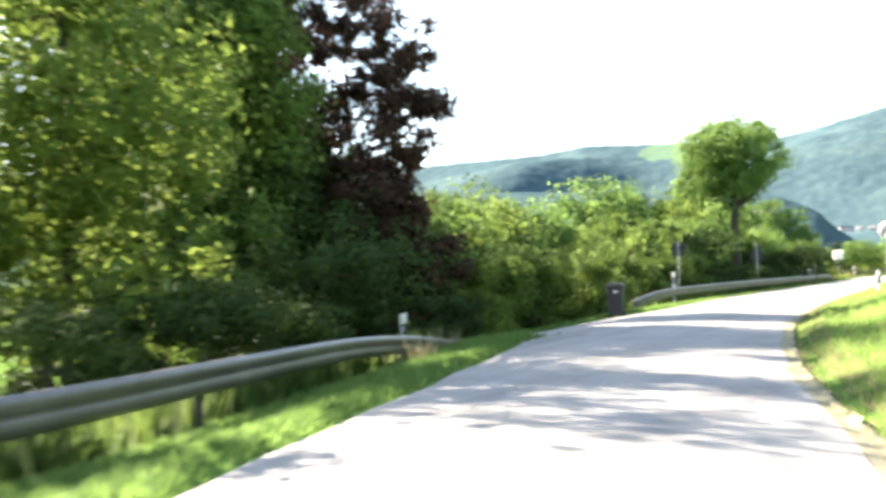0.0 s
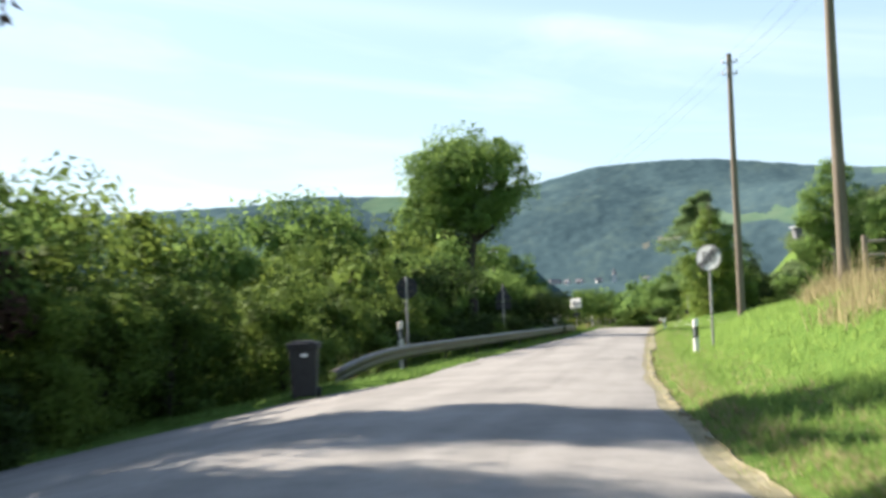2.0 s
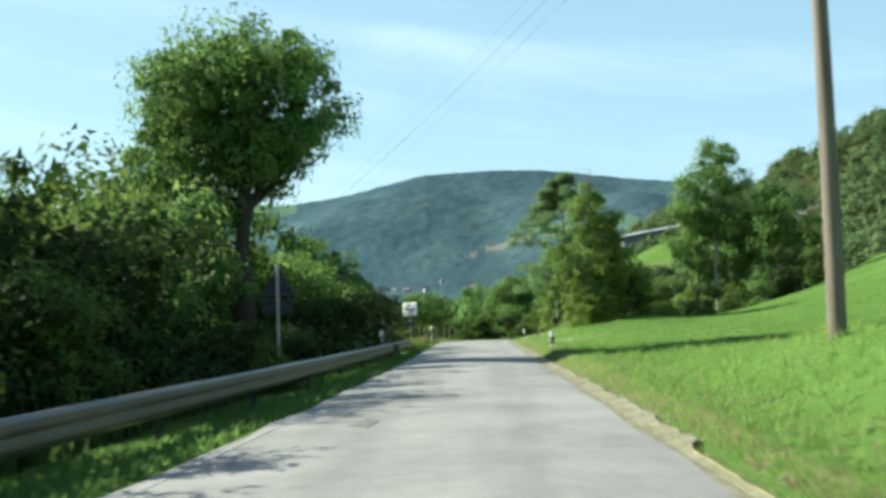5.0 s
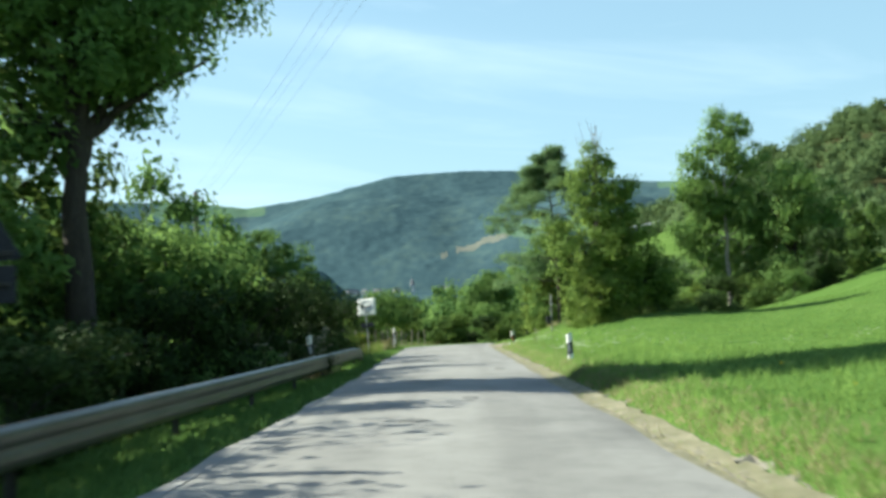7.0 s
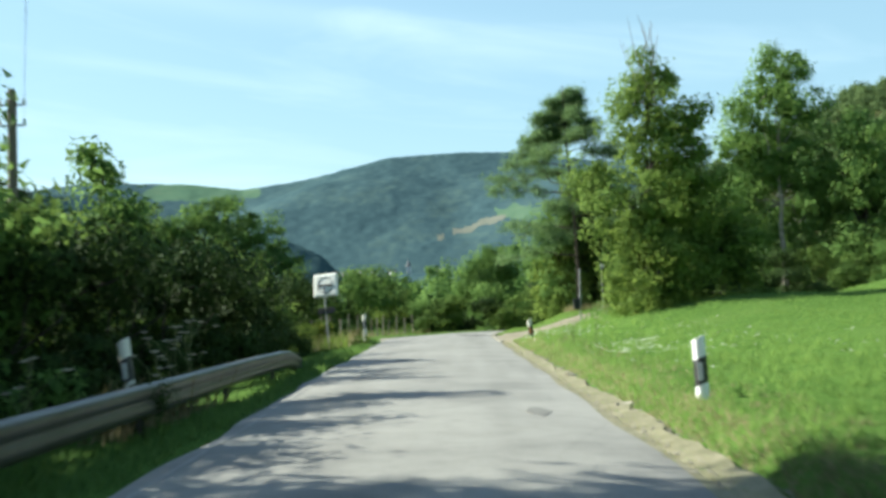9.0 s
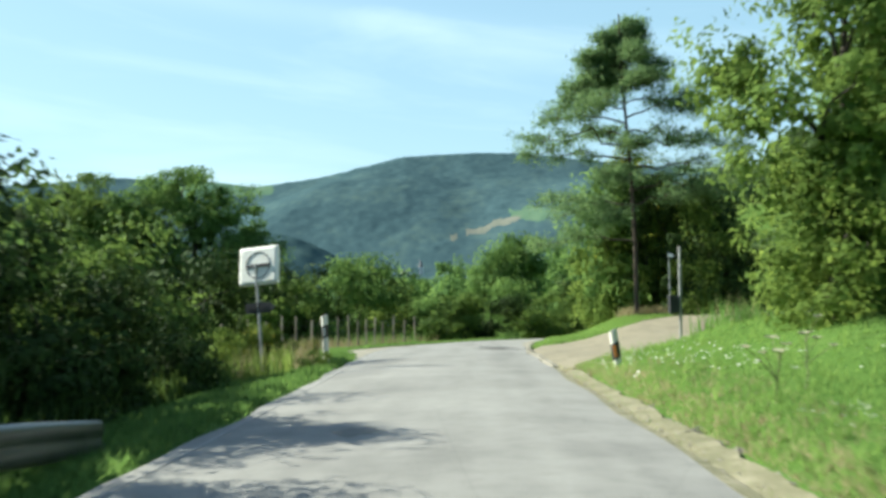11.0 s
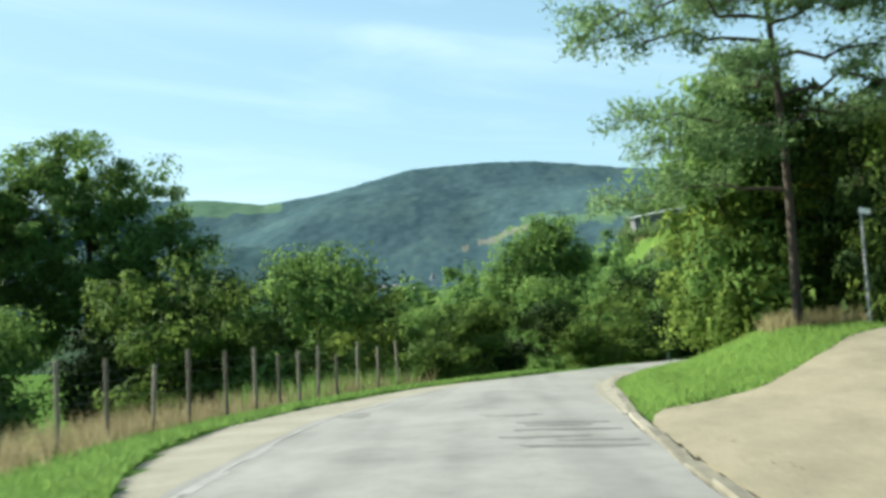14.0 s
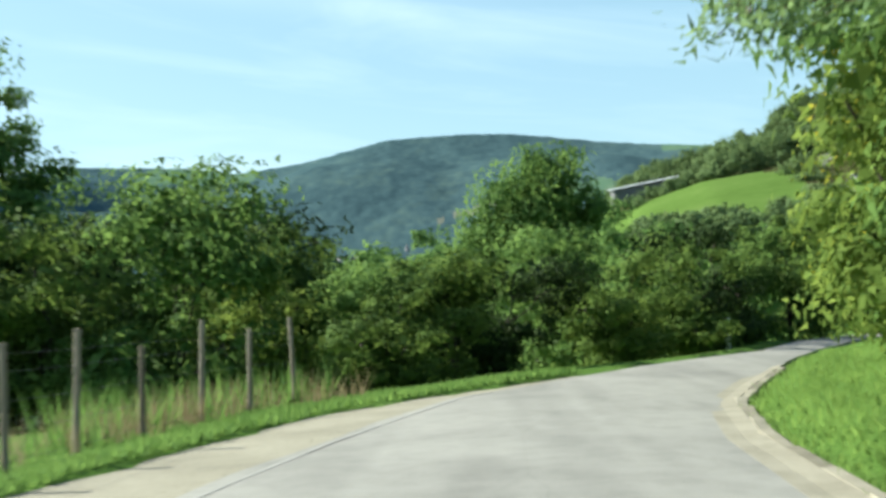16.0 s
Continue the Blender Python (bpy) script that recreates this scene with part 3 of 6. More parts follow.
# ---- far hills ----
EYE_AT = (-6.3, 60.0, 1.0)
SKYLINE = ((-180, 3.0), (-70, 4.5), (-45, 5.5), (-29, 5.7), (-22, 6.1), (-19.5, 6.5), (-14.3, 6.4), (-11.5, 6.05), (-8.3, 6.5), (-5.3, 7.2), (-3.6, 7.6), (0, 7.75), (2.8, 7.65),
           (5.8, 7.25), (8, 6.9), (12.5, 6.4), (20, 6.0), (60, 5.0), (180, 3.0))
SLOPE_TOP = ((5, 2.0), (7, 2.55), (9, 3.35), (11.5, 4.1), (13.5, 4.3), (17, 4.5), (22, 5.4), (40, 6), (75, 7))
WOOD_TOP = ((5, 2.6), (8, 4.5), (9.3, 5.0), (11.5, 5.6), (13.3, 6.1), (14.8, 6.4), (16, 7.7), (18.5, 8.8), (21, 9.9), (30, 11), (75, 9))


def polar_sheet(name, az, rr, height, mat):
    A, R = np.meshgrid(np.radians(az), rr, indexing="ij")
    Zs = height(np.degrees(A), R)
    v = np.stack([EYE_AT[0] + R * np.sin(A), EYE_AT[1] + R * np.cos(A), Zs], -1)
    n, k = A.shape
    i, j = np.meshgrid(np.arange(n - 1), np.arange(k - 1), indexing="ij")
    f = np.stack([i * k + j, (i + 1) * k + j, (i + 1) * k + j + 1, i * k + j + 1], -1).reshape(-1, 4)
    me = mesh_of(name, v.reshape(-1, 3), f, mat, True)
    ca = np.degrees((A[:-1, :-1] + A[1:, 1:]) / 2)
    ce = np.degrees(np.arctan2((Zs[:-1, :-1] + Zs[1:, 1:]) / 2 - EYE_AT[2], (R[:-1, :-1] + R[1:, 1:]) / 2))
    return me, ca, ce


def rough_noise(a, b, s, seed):
    """Cheap smooth value noise on a grid of angles and distances."""
    g = np.random.default_rng(seed).random((257, 257))
    u, v = a * s, b * s
    i, j = np.floor(u).astype(int), np.floor(v).astype(int)
    fu, fv = u - i, v - j
    fu, fv = fu * fu * (3 - 2 * fu), fv * fv * (3 - 2 * fv)
    def at(p, q):
        return g[p % 257, q % 257]
    return (at(i, j) * (1 - fu) + at(i + 1, j) * fu) * (1 - fv) + (at(i, j + 1) * (1 - fu) + at(i + 1, j + 1) * fu) * fv


def hill_height(a, r):
    top = 1900 * np.tan(np.radians(along(SKYLINE, a)))
    t = np.clip((r - 1150) / 750, 0, 1)
    rise = t ** 0.9
    x, y = r * np.sin(np.radians(a)), r * np.cos(np.radians(a))
    spurs = ((rough_noise(x, y * 0.45, 1 / 210, 3) - 0.5) * 80 + (rough_noise(x, y * 0.3, 1 / 95, 5) - 0.5) * 20 + (rough_noise(x, y * 0.3, 1 / 42, 6) - 0.5) * 5) * np.sin(np.pi * np.clip(t, 0, 1)) ** 0.8
    trees = (rough_noise(x, y, 1 / 9, 7) - 0.5) * 1.3 + (rough_noise(x, y, 1 / 17, 9) - 0.5) * 1.6
    base = 1 + 1150 * math.tan(math.radians(1.25))
    back = -np.clip(r - 1900, 0, 400) * 0.3 - 34 * (1 - smooth(620, 1150, r))
    return base + (top - base) * rise + spurs + trees * smooth(0.02, 0.12, t) + back


fine = np.arange(-34, 16, 0.12)
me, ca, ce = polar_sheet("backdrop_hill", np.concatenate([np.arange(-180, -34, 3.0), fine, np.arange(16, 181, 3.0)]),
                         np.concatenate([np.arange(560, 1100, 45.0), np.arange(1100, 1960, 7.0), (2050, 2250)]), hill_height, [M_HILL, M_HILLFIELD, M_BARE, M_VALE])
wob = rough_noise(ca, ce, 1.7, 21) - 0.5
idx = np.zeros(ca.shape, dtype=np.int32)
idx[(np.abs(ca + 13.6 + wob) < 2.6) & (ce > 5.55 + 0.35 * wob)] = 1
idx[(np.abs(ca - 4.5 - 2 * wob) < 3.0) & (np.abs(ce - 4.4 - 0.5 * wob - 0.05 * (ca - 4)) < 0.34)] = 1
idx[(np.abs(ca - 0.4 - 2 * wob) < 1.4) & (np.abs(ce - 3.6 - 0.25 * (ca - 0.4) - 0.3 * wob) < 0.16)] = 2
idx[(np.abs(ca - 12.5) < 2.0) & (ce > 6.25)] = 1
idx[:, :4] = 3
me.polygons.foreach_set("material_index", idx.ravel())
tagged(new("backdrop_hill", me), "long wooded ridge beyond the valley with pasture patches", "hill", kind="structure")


SPUR_TOP = ((-60, 4.4), (-30, 4.3), (-18, 4.0), (-12, 3.75), (-10.2, 3.45), (-8.6, 2.95), (-7.4, 2.3), (-6.6, 1.5), (-5.5, 0.6), (-4, 0.0))


def spur_height(a, r):
    """A nearer wooded shoulder that ends in a steep brow above the village."""
    x, y = r * np.sin(np.radians(a)), r * np.cos(np.radians(a))
    top = 900 * np.tan(np.radians(along(SPUR_TOP, a)))
    t = np.clip((r - 700) / 200, 0, 1)
    lumps = (rough_noise(x, y, 1 / 70, 13) - 0.5) * 14 * np.sin(np.pi * t) + (rough_noise(x, y, 1 / 10, 15) - 0.5) * 3.2
    return EYE_AT[2] - 6 + (top + 6) * smooth(0, 1, t) + lumps - np.clip(r - 900, 0, 200) * 0.5


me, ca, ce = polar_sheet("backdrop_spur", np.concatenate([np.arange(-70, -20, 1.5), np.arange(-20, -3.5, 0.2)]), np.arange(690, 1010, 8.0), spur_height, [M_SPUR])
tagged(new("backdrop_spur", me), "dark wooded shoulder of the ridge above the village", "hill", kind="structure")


def side_height(a, r):
    low, top, wood = 1.2, along(SLOPE_TOP, a), along(WOOD_TOP, a)
    z1 = 230 * math.tan(math.radians(low))
    z2 = 400 * np.tan(np.radians(top))
    z3 = 620 * np.tan(np.radians(np.maximum(wood - 0.5, top - 0.8)))
    z = np.where(r < 400, z1 + (z2 - z1) * np.clip((r - 230) / 170, 0, 1), z2 + (z3 - z2) * np.clip((r - 400) / 220, 0, 1) - np.clip(r - 620, 0, 400) * 0.15)
    return EYE_AT[2] + z - 14 * smooth(8.5, 5.0, a) - 10 * smooth(225, 200, r)


me, ca, ce = polar_sheet("hillside", np.concatenate([np.arange(5, 26, 0.35), np.arange(26, 80, 2.0)]), np.arange(190, 760, 10.0), side_height, [M_FIELD, M_SOIL, M_BARE])
idx = ((ce > along(SLOPE_TOP, ca) + 0.05) | (ca > 15.4)).astype(np.int32)
idx[(ca > 16.6) & (ca < 18.0) & (np.abs(ce - 5.0 - 0.5 * (ca - 17.0)) < 0.3)] = 2
me.polygons.foreach_set("material_index", idx.ravel())
tagged(new("hillside", me), "bright green sloping field under a wooded hillside", "hillside", kind="structure")


def wood(name, label, spots, leaf, seed, per=900, size=0.9, fixed=0.0):
    """Distant trees too many to count: one mesh of leaf masses at the spots (x, y, z, radius, height)."""
    rng = np.random.default_rng(seed)
    vs, fs, ns, base = [], [], [], 0
    for x, y, z, r, h in spots:
        blobs = [(x + rng.normal() * r * 0.3, y + rng.normal() * r * 0.3, z + h * k, r * s, r * s, h * 0.28) for k, s in ((0.3, 1.0), (0.55, 0.9), (0.8, 0.6))]
        pos, _, out = clump_points(rng, blobs, 34, per, r * 0.2)
        v, f, nrm = leaf_quads(pos, fixed or size * r / 4, rng, 0.2, 0.8, out)
        vs.append(v)
        ns.append(nrm)
        fs.append(f + base)
        base += len(v)
    ob = new(name, softened(mesh_of(name, np.concatenate(vs), np.concatenate(fs), leaf, True), np.concatenate(ns)))
    return tagged(ob, label, "woods", kind="stuff")


def polar(a, r):
    return EYE_AT[0] + r * math.sin(math.radians(a)), EYE_AT[1] + r * math.cos(math.radians(a))


rng = np.random.default_rng(40)
spots = []
for i in range(470):
    a = rng.uniform(7, 27)
    r = rng.uniform(405, 640) if i < 330 else rng.uniform(215, 405)
    x, y = polar(a, r)
    if (i >= 330 and a < 15.6) or (6.6 < a < 11.6 and 425 < r < 492):
        continue
    if 16.3 < a < 18.6 and 255 < r < 470 and rng.random() < 0.75:
        continue
    spots.append((x, y, float(side_height(np.array(a), np.array(r))) - 1, rng.uniform(4, 7), rng.uniform(6, 11) * (0.62 if r < 400 else 0.5 if r < 430 and a < 12 else 1.0)))
for i in range(60):
    a, r = rng.uniform(6.2, 15.6), rng.uniform(222, 262)
    x, y = polar(a, r)
    spots.append((x, y, float(side_height(np.array(a), np.array(r))) - 0.8, rng.uniform(2.5, 4.2), rng.uniform(2.6, 4.6)))
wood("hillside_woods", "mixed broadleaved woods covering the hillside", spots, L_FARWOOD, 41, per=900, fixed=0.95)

# trees in the dip beyond the bend
spots = []
for i in range(120):
    a = rng.uniform(-12, 9)
    r = rng.uniform(105, 230)
    x, y = polar(a, r)
    top = r * math.tan(math.radians(np.interp(a, (-12, -7, -3, 0, 4, 6, 8), (0.0, 0.25, 0.75, 1.7, 2.6, 2.1, 1.0)))) + 1 + rng.uniform(-2.5, 0.3)
    z = float(ground_z(x, y))
    spots.append((x, y, z, rng.uniform(2.2, 4.0), max(3.0, top - z)))
wood("valley_trees", "dense broadleaved trees filling the dip below the road", spots, L_ASH, 43, per=1500, fixed=0.5)


# ---- village ----
def house(at, w, d, h, turn):
    thing = new("house")
    thing.matrix_basis = Matrix.Translation(at) @ Matrix.Rotation(radians(turn), 4, "Z")
    bm = box(w, d, h, (0, 0, h / 2))
    for s in (-1, 1):
        vs = [bm.verts.new(p) for p in ((s * w / 2, -d / 2, h), (s * w / 2, d / 2, h), (s * w / 2, 0, h + d * 0.42))]
        bm.faces.new(vs)
    part("wall", bm, M_RENDERED, thing)
    bm = bmesh.new()
    for s in (-1, 1):
        sl = math.atan2(d * 0.42, d / 2)
        box(w + 0.8, math.hypot(d / 2, d * 0.42) + 0.6, 0.3, (0, s * d / 4, h + d * 0.21 + 0.1), bm=bm, turn=Matrix.Rotation(-s * sl, 4, "X"))
    part("roof", bm, M_SLATE, thing)
    for k in range(3):
        for fl in range(max(1, int(h / 3))):
            part("window", box(1.3, 0.12, 1.5, ((k - 1) * w * 0.3, -d / 2 - 0.02, 1.7 + 2.9 * fl)), M_GLASS_DARK, thing)
    return tagged(thing, "pale rendered village house with a dark pitched roof", "house", "village houses")


x, y = polar(17.5, 296)
house((x, y, float(side_height(np.array(17.5), np.array(296.0))) - 0.4), 5.0, 4.0, 2.7, 25)
rng = np.random.default_rng(8)
for i in range(15):
    a = rng.uniform(-10.5, -1.0)
    r = rng.uniform(1075, 1112)
    x, y = polar(a, r)
    house((x, y, float(hill_height(np.array(a), np.array(r))) - 1.5 + 0.8), rng.uniform(5, 8), rng.uniform(4.5, 6), rng.uniform(2.6, 4), rng.uniform(-50, 50))
x, y = polar(-2.85, 1120)
church = new("church_tower")
church.matrix_basis = Matrix.Translation((x, y, float(hill_height(np.array(-2.85), np.array(1120.0))) - 1))
part("wall", box(4, 4, 9, (0, 0, 4.5), 0.1), M_RENDERED, church)
part("roof", rod(3.0, 0.2, (0, 0, 9), (0, 0, 16), 8), M_SLATE, church)
tagged(church, "white village church tower with a pointed roof", "church")
x, y = polar(9.0, 455)
hall = new("farm_hall")
hall.matrix_basis = Matrix.Translation((x, y, float(side_height(np.array(9.0), np.array(455.0))) - 1.5)) @ Matrix.Rotation(radians(4), 4, "Z") @ Matrix.Rotation(radians(-9), 4, "Y")
part("wall", box(27, 8, 5.6, (0, 0, 2.8)), M_SLATE, hall, "dark boarded wall")
part("roof", box(29, 9, 0.3, (0, -0.5, 6.0), turn=Matrix.Rotation(radians(5), 4, "X")), M_ROOFSHEET, hall, "pale sheet roof")
tagged(hall, "long farm hall with a pale sheet roof above the field", "hall")



# ---- drive, lay-bys, kerb ----
def sheet(name, outline, z_of, lift, mat, label, category, cell=0.6):
    """A flat slab with the given outline laid on the ground, with a wavering edge."""
    bm = bmesh.new()
    face = bm.faces.new([bm.verts.new((x, y, 0)) for x, y in outline])
    ext = [min(p[0] for p in outline), max(p[0] for p in outline), min(p[1] for p in outline), max(p[1] for p in outline)]
    for axis, lo, hi in ((0, ext[0], ext[1]), (1, ext[2], ext[3])):
        v = lo + cell
        while v < hi:
            geom = bm.verts[:] + bm.edges[:] + bm.faces[:]
            bmesh.ops.bisect_plane(bm, geom=geom, plane_co=(v, v, 0), plane_no=(1, 0, 0) if axis == 0 else (0, 1, 0))
            v += cell
    for v in bm.verts:
        v.co.z = z_of(v.co.x, v.co.y) + lift
    ext = bmesh.ops.extrude_face_region(bm, geom=bm.faces[:])
    for g in ext["geom"]:
        if isinstance(g, bmesh.types.BMVert):
            g.co.z -= 0.2
    bmesh.ops.recalc_face_normals(bm, faces=bm.faces)
    for f in bm.faces:
        f.smooth = abs(f.normal.z) > 0.5
    for e in bm.edges:
        e.smooth = all(f.smooth for f in e.link_faces)
    ob = part(name, bm, mat, None)
    return tagged(ob, label, category, kind="structure")


def gz(x, y):
    return float(ground_z(x, y))


sheet("gravel_drive", DRIVE, gz, 0.015, M_GRAVEL, "wide beige gravel drive leading off into trees", "drive")
sheet("gravel_shoulder", BAY, lambda x, y: float(along(ROAD_Z, y)) - 0.01 - 0.035 * max(0.0, float(along(EDGE_L, y)) - x), 0.0, M_SHOULDER, "pale gravel shoulder beside the bend", "shoulder")


def lay_by_z(x, y):
    e = max(0.0, float(along(EDGE_L, y)) - x)
    return float(along(ROAD_Z, y)) - 0.01 - 0.15 * e - 0.03 * max(0.0, e - 2.5)


sheet("lay_by", PULL_IN, lay_by_z, 0.0, M_ASPHALT, "grey asphalt mouth of a side track", "road")

# asphalt repairs
def repair(x, y, w, ln, seed, mat):
    rr = np.random.default_rng(seed)
    pts = [(x + w * math.cos(a) * rr.uniform(0.5, 1.2), y + ln * math.sin(a) * rr.uniform(0.5, 1.2)) for a in np.linspace(0, 2 * math.pi, 14, endpoint=False)]
    bm = bmesh.new()
    f = bm.faces.new([bm.verts.new((px, py, road_z(px, py) + 0.005)) for px, py in pts])
    mid = bmesh.ops.poke(bm, faces=[f])["verts"][0]
    mid.co.z = road_z(mid.co.x, mid.co.y) + 0.008
    e = bmesh.ops.extrude_face_region(bm, geom=bm.faces[:])
    for g in e["geom"]:
        if isinstance(g, bmesh.types.BMVert):
            g.co.z -= 0.03
    bmesh.ops.recalc_face_normals(bm, faces=bm.faces)
    tagged(part("asphalt_repair", bm, mat, None), "dark uneven asphalt repair in the road surface", "road repair", kind="structure")


for i, (x, y, w, ln) in enumerate(((-8.8, 107.2, 0.27, 0.6), (-6.3, 61.1, 0.14, 0.3), (-4.75, 39.4, 0.16, 0.5), (-8.2, 37.6, 0.25, 0.9), (-7.6, 82.5, 0.2, 0.4), (-6.5, 105.5, 0.42, 0.22), (-6.1, 104.2, 0.6, 0.16), (-5.9, 103.3, 0.55, 0.13), (-6.2, 102.5, 0.5, 0.12), (-5.9, 101.6, 0.6, 0.14), (-6.0, 103.8, 0.45, 0.08), (-5.7, 102.1, 0.4, 0.07), (-6.9, 58.0, 0.16, 0.3), (-7.4, 46.2, 0.18, 0.7), (-5.6, 70.5, 0.12, 0.5))):
    repair(x, y, w, ln, 60 + i, M_FADED if w > 0.24 else M_PATCH)

# worn edge lines
rows = [[(float(along(EDGE_L, y)) + 0.16 + k * 0.028, y, road_z(float(along(EDGE_L, y)) + 0.16 + k * 0.028, y) + 0.004) for k in (-1, 1)] for y in np.arange(34.5, 119, 0.5)]
tagged(new("edge_line", strip("edge_line", rows, M_FAINT, 0.003)), "thin worn white edge line on asphalt", "road marking", kind="structure")
for y0 in np.arange(97.5, 104, 2.2):
    rows = [[(float(along(EDGE_L, y)) + 0.2 + k * 0.06, y, road_z(float(along(EDGE_L, y)) + 0.2, y) + 0.004) for k in (-1, 1)] for y in (y0, y0 + 0.5, y0 + 1.0, y0 + 1.35)]
    tagged(new("edge_dash", strip("edge_dash", rows, M_FAINT, 0.003)), "worn white dash at the road edge", "road marking", kind="structure")

# gutter and kerb of rough stones on the right
gut = tagged(new("gutter", strip("gutter", [[(float(along(EDGE_R, y)) + a, y, float(along(ROAD_Z, y)) + h) for a, h in ((-0.02, 0.0), (0.10, -0.012), (0.2, 0.005), ((0.34 if 44 < y < 91 else 0.17) + 0.03 * math.sin(y * 1.9) * math.sin(y * 0.57 + 1) + random.uniform(-0.05, 0.05), 0.025))]
                                           for y in np.arange(-6, 93, 0.3)], M_GUTTER, 0.15)), "shallow sandy gutter along the road", "gutter", kind="structure")
tagged(new("gutter", strip("gutter", [[(float(along(EDGE_R, y)) + a, y, float(along(ROAD_Z, y)) + h) for a, h in ((-0.06 - 0.22 * float(smooth(105, 110, y)), 0.014), (-0.03 - 0.11 * float(smooth(105, 110, y)), 0.008), (0.02, 0.02))]
                                      for y in np.arange(105.2, 122, 0.5)], M_KERB, 0.1)), "pale sandy gutter round the inside of the bend", "gutter", kind="structure")
kerb = tagged(new("kerb"), "row of rough pale kerbstones along the verge", "kerb", kind="structure")
rng = np.random.default_rng(5)
stones = []
for k in range(6):
    bm = box(0.19, 0.25, 0.16, (0, 0, 0), 0.035)
    for v in bm.verts:
        v.co += Vector(rng.normal(size=3) * 0.016)
    m = bpy.data.meshes.new("kerbstone")
    bm.to_mesh(m)
    bm.free()
    m.materials.append(M_KERB)
    stones.append(m)


def kerb_at(y, off, sink=0.0, loose=1.0):
    x = float(along(EDGE_R, y)) + off
    dx = float(along(EDGE_R, y + 0.3) - along(EDGE_R, y - 0.3)) / 0.6
    ob = new("kerbstone", stones[rng.integers(6)])
    ob.parent = kerb
    ob.matrix_basis = Matrix.Translation((x + rng.normal() * 0.02 * loose, y, float(along(ROAD_Z, y)) - sink + rng.normal() * 0.012 * loose)) @ Euler((rng.normal() * 0.05 * loose, rng.normal() * 0.08 * loose, -math.atan(dx) + rng.normal() * 0.05 * loose)).to_matrix().to_4x4()


for y in np.arange(46.5, 90.5, 0.27):
    if rng.random() < (0.9 if y < 64 else 0.72 if 69 < y < 86 else 0.35):
        kerb_at(y, 0.38 + rng.normal() * 0.05, 0.085, 1.2)
long_stones = []
for k in range(3):
    bm = box(0.13, 0.98, 0.20, (0, 0, 0), 0.02)
    for v in bm.verts:
        v.co += Vector(rng.normal(size=3) * 0.004)
    m = bpy.data.meshes.new("kerbstone")
    bm.to_mesh(m)
    bm.free()
    m.materials.append(M_KERB)
    long_stones.append(m)
stones = long_stones * 2
for y in np.arange(92.6, 121, 1.0):
    kerb_at(y, 0.08, 0.08, 0.12)



